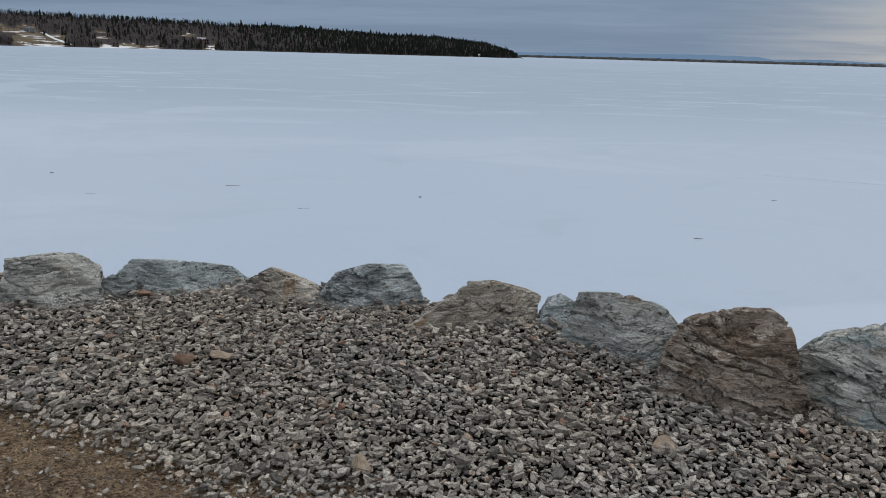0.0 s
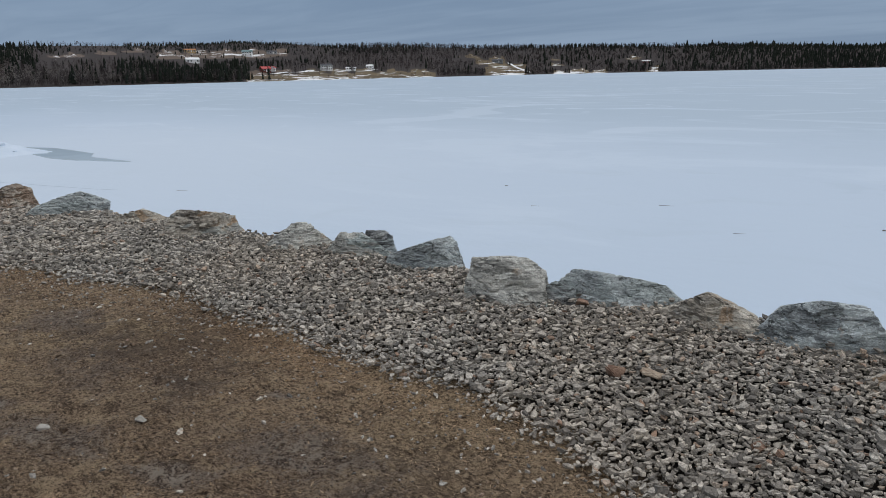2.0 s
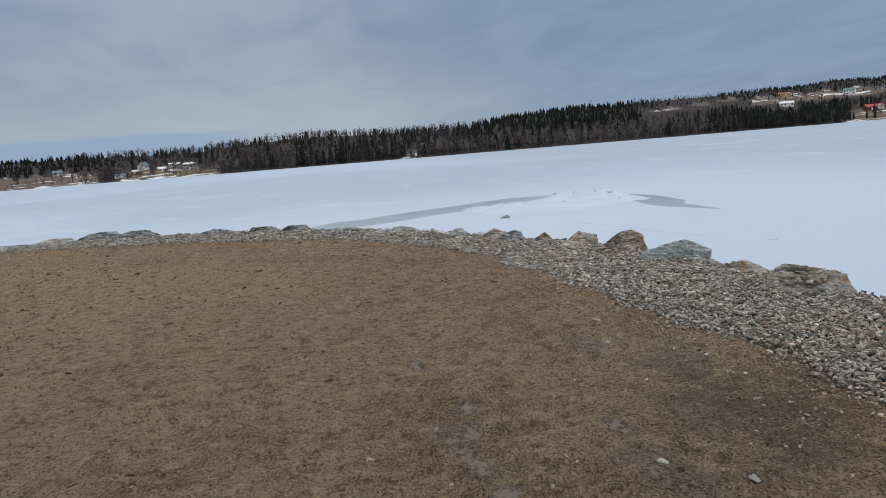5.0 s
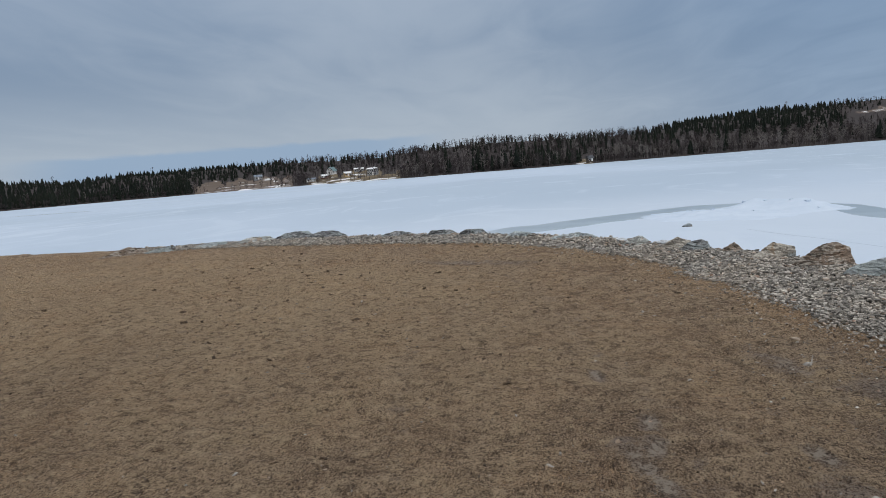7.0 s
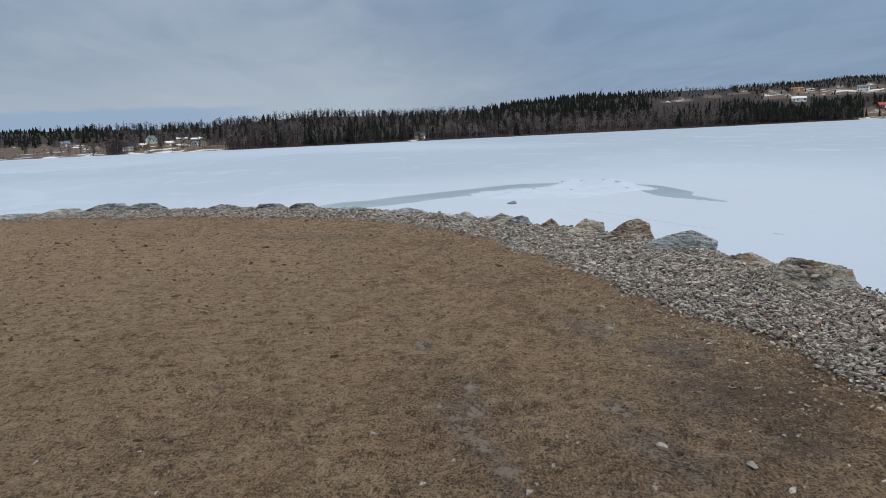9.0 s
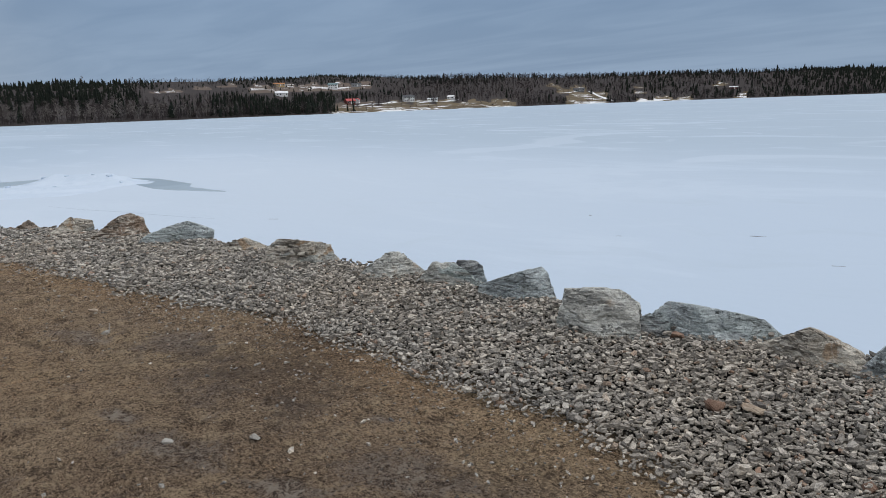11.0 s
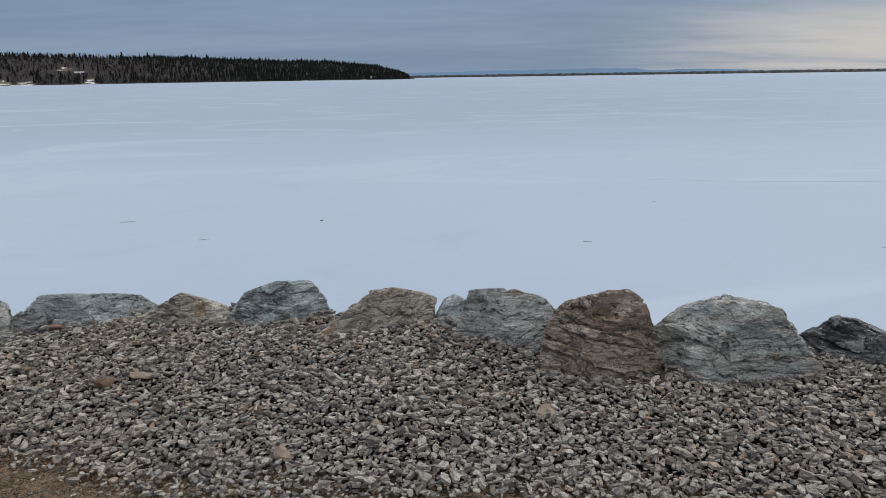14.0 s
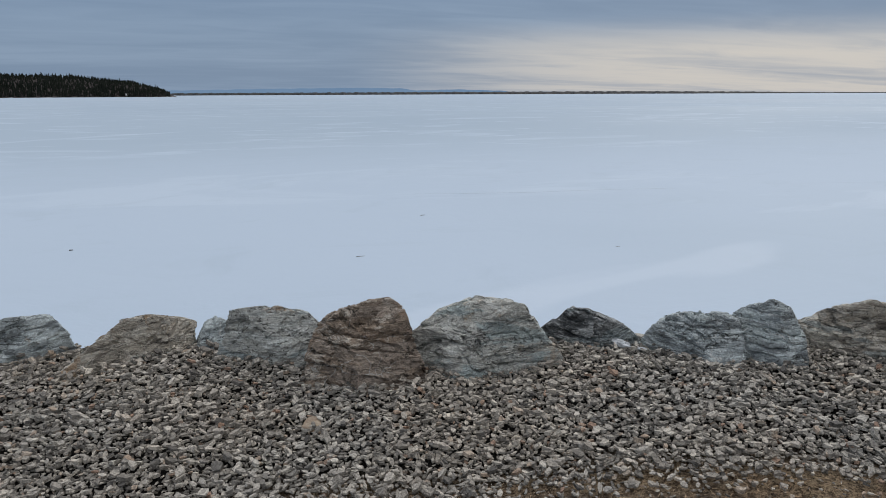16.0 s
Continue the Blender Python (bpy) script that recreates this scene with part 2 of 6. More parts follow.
def soil_material():
    """Dead turf and bare soil on the flat; fines under the crushed stone, near-black to shade its gaps."""
    m, t, b = material("dead_turf_and_soil", 0.95, 0.15)
    v = place_of(t)
    wear = t.nodes.new("ShaderNodeAttribute")
    wear.attribute_name = "cover"
    sep = add(t, "ShaderNodeSeparateColor", _0=wear.outputs["Color"])
    bare, damp, gravel = sep.outputs
    n1, n2, n3 = noisy(t, v, 0.55, 5, 0.6, 0.5), noisy(t, v, 3.5, 6, 0.65, 0.6), noisy(t, v, 55.0, 8, 0.8, 0.3)
    thatch = noisy(t, place_of(t, (9, 60, 9), 25), 1.0, 4, 0.6, 2.5)
    turf = blend(t, remap(t, n2, 0.3, 0.7), (0.41, 0.30, 0.195), (0.62, 0.46, 0.305))
    turf = blend(t, remap(t, n1, 0.52, 0.62, 0.0, 0.85), turf, (0.27, 0.185, 0.125))
    turf = blend(t, remap(t, n1, 0.48, 0.38, 0.0, 0.85), turf, (0.56, 0.42, 0.26))
    turf = blend(t, remap(t, thatch, 0.45, 0.7, 0.0, 0.75), turf, (0.54, 0.41, 0.285))
    turf = blend(t, remap(t, n3, 0.42, 0.54, 0.75, 0.0), turf, (0.11, 0.076, 0.05))
    turf = blend(t, maths(t, "MULTIPLY", wear.outputs["Alpha"], 0.8), turf, blend(t, n2, (0.44, 0.325, 0.195), (0.62, 0.465, 0.29)))
    # mottled turf tone; its dark patches also carry the shading of low tufts
    n4 = noisy(t, v, 13.0, 7, 0.72, 0.6)
    turf = blend(t, remap(t, n4, 0.48, 0.40, 0.0, 0.8), turf, (0.105, 0.072, 0.046))
    n6 = noisy(t, v, 6.0, 10, 0.78, 0.5)
    turf = blend(t, remap(t, n6, 0.465, 0.41, 0.0, 0.72), turf, (0.13, 0.09, 0.06))
    turf = blend(t, remap(t, n6, 0.53, 0.60, 0.0, 0.65), turf, (0.60, 0.46, 0.30))
    # near-black flecks: tiny shadows between clumps, put into the colour
    n5 = noisy(t, place_of(t, (1, 1.6, 1), 18), 48.0, 8, 0.82, 0.3)
    turf = blend(t, remap(t, n5, 0.475, 0.43, 0.0, 0.88), turf, (0.035, 0.024, 0.017))
    turf = blend(t, remap(t, n5, 0.54, 0.585, 0.0, 0.75), turf, (0.60, 0.46, 0.32))
    soil = blend(t, remap(t, n2, 0.35, 0.7), (0.215, 0.158, 0.118), (0.32, 0.245, 0.188))
    soil = blend(t, remap(t, n6, 0.49, 0.42, 0.0, 0.7), soil, (0.085, 0.062, 0.05))
    soil = blend(t, remap(t, n6, 0.54, 0.60, 0.0, 0.6), soil, (0.34, 0.275, 0.225))
    soil = blend(t, remap(t, n3, 0.5, 0.6), soil, (0.40, 0.33, 0.26))
    soil = blend(t, remap(t, n3, 0.49, 0.43), soil, (0.06, 0.045, 0.036))
    # the same fleck shadows coloured into the bare soil
    soil = blend(t, remap(t, n5, 0.455, 0.42, 0.0, 0.85), soil, (0.035, 0.026, 0.021))
    crust = maths(t, "ADD", bare, maths(t, "MULTIPLY", maths(t, "SUBTRACT", n4, 0.5), 3.0))
    soil = blend(t, remap(t, crust, 0.58, 0.80, 0.0, 0.9), soil, blend(t, n3, (0.32, 0.265, 0.21), (0.56, 0.48, 0.39)))
    edge = maths(t, "ADD", bare, maths(t, "MULTIPLY", maths(t, "SUBTRACT", n2, 0.5), 1.3))
    edge = maths(t, "ADD", edge, maths(t, "MULTIPLY", maths(t, "SUBTRACT", n3, 0.5), 0.8))
    col = blend(t, remap(t, edge, 0.3, 0.62), turf, soil)
    wet = maths(t, "ADD", damp, maths(t, "MULTIPLY", maths(t, "SUBTRACT", n2, 0.5), 0.9))
    wet = maths(t, "ADD", wet, maths(t, "MULTIPLY", maths(t, "SUBTRACT", n4, 0.5), 3.2))
    col = blend(t, remap(t, wet, 0.40, 0.78, 0.0, 0.6), col, blend(t, n3, (0.05, 0.034, 0.024), (0.135, 0.095, 0.066)))
    # fines taken down to near-black: the shade between chips is in this colour
    shaded_grit = blend(t, n3, (0.008, 0.007, 0.006), (0.028, 0.025, 0.022))
    col = blend(t, gravel, col, shaded_grit)
    t.links.new(col, b.inputs["Base Color"])
    hgt = maths(t, "ADD", maths(t, "MULTIPLY", n3, 0.5), maths(t, "ADD", maths(t, "MULTIPLY", n2, 0.6), maths(t, "ADD", maths(t, "MULTIPLY", n4, 0.9), maths(t, "MULTIPLY", n6, 1.6))))
    hgt = maths(t, "ADD", hgt, maths(t, "MULTIPLY", n5, 1.0))
    bump(t, b, hgt, 0.05, 1.0)
    return m


SOIL = soil_material()


def straw_material():
    m, t, b = material("dead_grass", 0.8, 0.2)
    r = t.nodes.new("ShaderNodeNewGeometry").outputs["Random Per Island"]
    ramp = t.nodes.new("ShaderNodeValToRGB")
    t.links.new(r, ramp.inputs[0])
    for i, (at, c) in enumerate(((0.0, (0.14, 0.095, 0.06)), (1.0, (0.50, 0.385, 0.25)), (0.5, (0.34, 0.24, 0.15)), (0.8, (0.47, 0.345, 0.22)))):
        e = ramp.color_ramp.elements[i] if i < 2 else ramp.color_ramp.elements.new(at)
        e.position, e.color = at, (*c, 1)
    big = noisy(t, place_of(t), 0.7, 3, 0.5)
    col = blend(t, remap(t, big, 0.35, 0.65, 0.0, 0.6), ramp.outputs[0], blend(t, 1.0, ramp.outputs[0], (0.95, 0.78, 0.62), "MULTIPLY"))
    t.links.new(col, b.inputs["Base Color"])
    return m


STRAW = straw_material()


def ice_material():
    """Wind-packed snow over sea ice, with barer grey sheets between the drifts."""
    m, t, b = material("snow_covered_ice", 0.55, 0.3)
    v = place_of(t)
    wide = noisy(t, place_of(t, (0.012, 0.014, 1), 20), 1.0, 4, 0.5, 0.6)
    drift = noisy(t, place_of(t, (0.07, 0.15, 1), 14), 1.0, 8, 0.65, 0.6)
    near = noisy(t, place_of(t, (0.28, 0.42, 1), -12), 1.0, 7, 0.6, 1.0)
    lines = noisy(t, place_of(t, (0.045, 0.07, 1), 8), 1.0, 3, 0.5, 1.5)
    streak = noisy(t, place_of(t, (0.10, 0.30, 1), 6), 1.0, 6, 0.6, 1.2)
    col = blend(t, remap(t, wide, 0.4, 0.6), (0.416, 0.512, 0.616), (0.480, 0.573, 0.685))
    out_y = add(t, "ShaderNodeSeparateXYZ", _0=v).outputs[1]
    barer = maths(t, "MULTIPLY", remap(t, maths(t, "ADD", out_y, maths(t, "MULTIPLY", near, 14.0)), 26.0, 62.0), remap(t, out_y, 220.0, 700.0, 0.75, 0.3))
    col = blend(t, barer, col, (0.374, 0.466, 0.558))
    col = blend(t, remap(t, drift, 0.54, 0.64, 0.0, 0.42), col, (0.555, 0.645, 0.75))
    col = blend(t, maths(t, "MULTIPLY", remap(t, streak, 0.60, 0.66, 0.0, 0.55), remap(t, out_y, 30.0, 60.0)), col, (0.60, 0.68, 0.79))
    col = blend(t, remap(t, near, 0.46, 0.30, 0.0, 0.35), col, (0.414, 0.506, 0.60))
    col = blend(t, remap(t, lines, 0.62, 0.68, 0.0, 0.3), col, (0.62, 0.70, 0.80))
    # cleaner snow drifted round the pressure ridge
    off = add(t, "ShaderNodeVectorMath", _0=v, _1=(33.0, -8.0, 0.0)).outputs[0]
    far = t.nodes.new("ShaderNodeVectorMath")
    far.operation = "LENGTH"
    t.links.new(off, far.inputs[0])
    col = blend(t, remap(t, maths(t, "ADD", far.outputs["Value"], maths(t, "MULTIPLY", near, 9.0)), 38.0, 12.0, 0.0, 0.6), col, (0.555, 0.635, 0.725))
    t.links.new(col, b.inputs["Base Color"])
    t.links.new(remap(t, wide, 0.3, 0.7, 0.5, 0.75), b.inputs["Roughness"])
    bump(t, b, maths(t, "ADD", near, maths(t, "MULTIPLY", noisy(t, v, 3.0, 5, 0.6), 0.2)), 0.08, 0.35)
    return m


ICE = ice_material()


def two_tone(name, c, c2, scale, rough=0.8, local=False, stretch=(1, 1, 1), spec=0.3, relief=0.0):
    m, t, b = material(name, rough, spec)
    v = place_of(t, stretch, 0, local)
    n = noisy(t, v, scale, 5, 0.6, 0.4)
    t.links.new(blend(t, remap(t, n, 0.35, 0.65), c, c2), b.inputs["Base Color"])
    if relief:
        bump(t, b, n, relief, 0.8)
    return m


LEAD_ICE = two_tone("grey_wet_ice", (0.29, 0.365, 0.42), (0.36, 0.44, 0.50), 0.35, 0.35)
RIDGE_SNOW = two_tone("ridge_snow", (0.51, 0.605, 0.72), (0.57, 0.66, 0.77), 0.8, 0.7, relief=0.08)
CHIP = two_tone("dark_debris", (0.10, 0.095, 0.09), (0.20, 0.19, 0.18), 9.0)


def wood_material(name, a, b_, by=1.0):
    m, t, b = material(name, 0.95, 0.1)
    r = t.nodes.new("ShaderNodeNewGeometry").outputs["Random Per Island"]
    v = place_of(t)
    big = noisy(t, v, 0.012, 3, 0.5)
    f = maths(t, "ADD", maths(t, "MULTIPLY", r, 0.45), maths(t, "MULTIPLY", maths(t, "SUBTRACT", big, 0.35), by), clamp=True)
    t.links.new(blend(t, f, a, b_), b.inputs["Base Color"])
    return m


SPRUCE = wood_material("spruce_needles", (0.009, 0.013, 0.011), (0.028, 0.032, 0.024))
BARE = wood_material("bare_hardwood", (0.044, 0.037, 0.038), (0.084, 0.071, 0.072))
BIRCH = wood_material("pale_trunk", (0.12, 0.107, 0.10), (0.28, 0.262, 0.245))


def hill_material():
    m, t, b = material("winter_hillside", 0.95, 0.15)
    v = place_of(t)
    at = t.nodes.new("ShaderNodeAttribute")
    at.attribute_name = "cover"
    sep = add(t, "ShaderNodeSeparateColor", _0=at.outputs["Color"])
    field, red, snow = sep.outputs
    n1, n2 = noisy(t, v, 0.022, 6, 0.6, 0.4), noisy(t, place_of(t, (0.03, 0.03, 0.5), 30), 1.0, 6, 0.65, 0.8)
    wood = blend(t, n2, (0.034, 0.029, 0.028), (0.060, 0.051, 0.050))
    grass = blend(t, remap(t, n1, 0.35, 0.65), (0.10, 0.078, 0.048), (0.16, 0.125, 0.078))
    grass = blend(t, maths(t, "MULTIPLY", red, 0.8), grass, blend(t, n2, (0.10, 0.076, 0.064), (0.175, 0.14, 0.12)))
    col = blend(t, remap(t, field, 0.35, 0.6), wood, grass)
    cap = maths(t, "ADD", maths(t, "MULTIPLY", n2, 1.0), maths(t, "SUBTRACT", maths(t, "MULTIPLY", snow, 0.62), 0.0))
    col = blend(t, remap(t, cap, 0.80, 0.86), col, (0.78, 0.80, 0.82))
    t.links.new(col, b.inputs["Base Color"])
    return m


HILL = hill_material()
# self-glowing backdrop: the blue of distant air is put into the hills' colour
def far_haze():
    m = bpy.data.materials.new("glowing_haze_hills")
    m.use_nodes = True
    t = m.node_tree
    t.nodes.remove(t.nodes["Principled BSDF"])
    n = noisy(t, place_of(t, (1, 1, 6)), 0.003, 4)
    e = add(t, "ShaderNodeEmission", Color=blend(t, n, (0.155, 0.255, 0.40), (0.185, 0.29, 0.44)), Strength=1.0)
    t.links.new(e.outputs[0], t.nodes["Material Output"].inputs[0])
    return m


FAR_HAZE_GLOW = far_haze()
FAR_DARK = two_tone("low_dark_shore", (0.010, 0.012, 0.013), (0.028, 0.028, 0.027), 0.02)

# ---- building helpers ----
rng = np.random.default_rng(7)
ICE_Z = -1.6


def mesh_of(name, verts, faces, mat, smooth=False):
    me = bpy.data.meshes.new(name)
    me.from_pydata([tuple(v) for v in verts], [], [tuple(f) for f in faces])
    me.materials.append(mat)
    if smooth:
        me.shade_smooth()
    return me


def tri_mesh(name, verts, tris, mat, smooth=False):
    """A mesh from arrays of corners and triangles."""
    me = bpy.data.meshes.new(name)
    n = len(tris)
    me.vertices.add(len(verts))
    me.vertices.foreach_set("co", np.asarray(verts, np.float32).ravel())
    me.loops.add(3 * n)
    me.loops.foreach_set("vertex_index", np.asarray(tris, np.int32).ravel())
    me.polygons.add(n)
    me.polygons.foreach_set("loop_start", np.arange(0, 3 * n, 3, dtype=np.int32))
    me.update(calc_edges=True)
    me.validate()
    me.materials.append(mat)
    if smooth:
        me.shade_smooth()
    else:
        me.shade_flat()
    return me


def part(name, bm, mat, parent, label=""):
    me = bpy.data.meshes.new(name)
    bm.to_mesh(me)
    bm.free()
    me.materials.append(mat)
    ob = new(name, me)
    ob.parent = parent
    return tagged(ob, label)


def paint_cover(me, rgb):
    layer = me.color_attributes.new("cover", "FLOAT_COLOR", "POINT")
    layer.data.foreach_set("color", (rgb if rgb.shape[1] == 4 else np.column_stack([rgb, np.ones(len(rgb))])).astype(np.float32).ravel())


def fbm(x, y, scale, seed=0.0, octaves=4):
    """Smooth random field over a plan, about -1 to 1."""
    total, amp = np.zeros_like(x, dtype=float), 1.0
    for k in range(octaves):
        a = 1.3 + 2.1 * k + seed
        total += amp * (np.sin(x * scale * np.cos(a) + y * scale * np.sin(a) + 3.1 * a + 1.7 * np.sin(y * scale * 0.61 + a))
                        * np.cos(y * scale * np.cos(a * 1.7) - x * scale * np.sin(a * 1.3) + 1.9 * a))
        amp, scale = amp * 0.5, scale * 1.93
    return total / 1.6


def lattice(i, seed):
    """A random number from -1 to 1 for each whole-number place."""
    h = np.full(i.shape[:-1], (seed * 2654435761 + 97) & 0xFFFFFFFF, np.uint64)
    for k, prime in zip(range(i.shape[-1]), (73856093, 19349663, 83492791)):
        h = ((h ^ (i[..., k].astype(np.int64).astype(np.uint64) * np.uint64(prime))) * np.uint64(2246822519)) & np.uint64(0xFFFFFFFF)
        h ^= h >> np.uint64(15)
    return (h & np.uint64(0xFFFF)).astype(float) / 32767.5 - 1.0


def grain(p, seed=0, octaves=4, gain=0.5):
    """Layered random relief at plan or space points, about -1 to 1, with cells 1 wide."""
    p, total, amp, most = np.asarray(p, float), 0.0, 1.0, 0.0
    dim = p.shape[1]
    for o in range(octaves):
        i = np.floor(p)
        f = p - i
        f = f * f * f * (f * (f * 6 - 15) + 10)
        value = 0.0
        for corner in itertools.product((0, 1), repeat=dim):
            c = np.array(corner)
            value = value + np.prod(np.where(c, f, 1 - f), axis=1) * lattice(i + c, seed + o * 131)
        total, most = total + amp * value, most + amp
        amp *= gain
        p = p * 2.03 + 17.7
    return total / most * 1.6


def smooth01(x):
    x = np.clip(x, 0, 1)
    return x * x * (3 - 2 * x)


# ---- the near bank: plan lines ----
TURF_EDGE = np.array([(-30, -90), (-25, -40), (-20.6, -18), (-19.3, -11), (-18.9, -8.5), (-17.6, -5.0), (-15.5, -1.1), (-13.6, 0.5), (-11.5, 1.6), (-9.6, 2.05), (-8.0, 2.4),
                      (-6.45, 2.5), (-5.6, 2.64), (-4.6, 2.84), (-3.4, 2.83), (-2.5, 2.8), (-1.95, 2.75), (-1.47, 2.62), (-1.15, 2.5),
                      (-0.4, 2.28), (0.4, 2.25), (1.06, 2.19), (1.46, 2.12), (2.24, 1.9), (2.75, 1.66), (5, 0.4), (10, -3.4), (20, -14), (34, -40), (40, -90)])
CREST = np.array([(-31.2, -90), (-26.2, -40), (-21.6, -18), (-20.2, -11), (-20.2, -8.2), (-19.6, -5.8), (-18.0, -2.6), (-16.2, 0.0), (-14.6, 1.2), (-12.4, 2.45), (-11.0, 3.3), (-9.8, 3.75),
                  (-8.7, 4.05), (-7.5, 4.2), (-6.3, 4.3), (-5.1, 4.5), (-3.8, 4.6), (-2.8, 4.45), (-2.1, 4.68), (-1.4, 4.65), (-0.8, 4.6),
                  (-0.1, 4.4), (0.6, 4.1), (1.1, 3.75), (1.85, 3.6), (2.6, 3.6), (3.1, 3.2), (3.5, 2.95), (4.1, 2.85), (6.6, 1.6), (11.6, -2.2), (21.6, -13), (35.4, -39.5), (41.5, -90)])


def line_distance(p, line):
    """Signed distance of plan points to a line, positive on the seaward side."""
    best, sign = np.full(len(p), 1e9), np.ones(len(p))
    for a, b in zip(line[:-1], line[1:]):
        d = b - a
        s = np.clip(((p - a) @ d) / (d @ d), 0, 1)
        off = p - a - s[:, None] * d
        dist = np.hypot(off[:, 0], off[:, 1])
        near = dist < best
        best = np.where(near, dist, best)
        sign = np.where(near, np.sign(d[0] * (p - a)[:, 1] - d[1] * (p - a)[:, 0]), sign)
    return best * sign


def bank(p):
    """Height of the near ground, and how far it is crushed stone (0 to 1)."""
    p = np.asarray(p, float)
    e, c = line_distance(p, TURF_EDGE), line_distance(p, CREST)
    s = np.clip(e / np.maximum(e - c, 1e-3), 0, 1)
    flat = 0.02 * fbm(p[:, 0], p[:, 1], 0.5) + 0.008 * fbm(p[:, 0], p[:, 1], 3.0, 2.0)
    rise = 0.03 * smooth01(e / 0.12) + CREST_RISE * smooth01(s) + 0.025 * fbm(p[:, 0], p[:, 1], 2.6, 5.0) * smooth01(s * 3)
    z = np.where(e > 0, flat + rise, flat + 0.011 * grain(p * 7.0, 3, 3) + 0.007 * grain(p * 19.0, 5, 2))
    # a rut pressed into the turf
    along, across = (p[:, 0] + 5.85) * 0.983 + (p[:, 1] - 1.44) * 0.184, (p[:, 1] - 1.44) * 0.983 - (p[:, 0] + 5.85) * 0.184
    z = z - 0.03 * np.exp(-(along / 0.55) ** 4 - (across / 0.09) ** 2) + 0.015 * np.exp(-(along / 0.55) ** 4 - ((across - 0.16) / 0.09) ** 2)
    z = z - 0.022 * smooth01((e - 0.02) / 0.1)
    out = np.maximum(c - 0.05, 0)
    z = z - np.minimum(out * 0.95 + 0.25 * smooth01(out / 0.3), 2.3)
    return z, e, c


CREST_RISE = 0.035

# ground sheet of the near bank: fine where it is seen, coarse behind
gx = np.concatenate([np.arange(-46, -24, 2.0), np.arange(-24, -12, 0.14), np.arange(-12, -8, 0.08), np.arange(-8, 3.5, 0.042), np.arange(3.5, 6, 0.095), np.arange(6, 12, 0.3), np.arange(12, 60, 2.0)])
gy = np.concatenate([np.arange(-90, -18, 3.0), np.arange(-18, -4, 0.16), np.arange(-4, -1.5, 0.08), np.arange(-1.5, 3.1, 0.042), np.arange(3.1, 7, 0.095), np.arange(7, 10, 0.3)])
GX, GY = np.meshgrid(gx, gy)
plan = np.column_stack([GX.ravel(), GY.ravel()])
gz, ge, gc = bank(plan)
nxg, nyg = len(gx), len(gy)
idx = np.arange(nxg * nyg).reshape(nyg, nxg)
quads = np.stack([idx[:-1, :-1], idx[:-1, 1:], idx[1:, 1:], idx[1:, :-1]], -1).reshape(-1, 4)
keep = (gz[quads].max(1) > ICE_Z - 0.4)
quads = quads[keep]
tris = np.concatenate([quads[:, [0, 1, 2]], quads[:, [0, 2, 3]]])
used, inv = np.unique(tris, return_inverse=True)
ground_me = tri_mesh("ground", np.column_stack([plan, gz])[used], inv.reshape(-1, 3), SOIL, True)


def spot(p, x, y, rx, ry=None, turn=0.0):
    ry = ry or rx
    a = radians(turn)
    dx, dy = p[:, 0] - x, p[:, 1] - y
    u, w = dx * math.cos(a) + dy * math.sin(a), -dx * math.sin(a) + dy * math.cos(a)
    return np.exp(-((u / rx) ** 2 + (w / ry) ** 2))


# pale dried crusts where the turf is worn away
CRUSTS = ((-4.5, 0.60, 0.25, 0.06, -5), (-4.1, 0.56, 0.25, 0.05, -8), (-3.62, 0.53, 0.22, 0.05, 0), (-3.3, 0.6, 0.12, 0.08, 60), (-2.6, 1.55, 0.25, 0.07, 20), (-3.9, 1.37, 0.22, 0.07, 10), (-5.57, 0.37, 0.2, 0.05, 10), (-1.6, 1.9, 0.2, 0.06, 10))


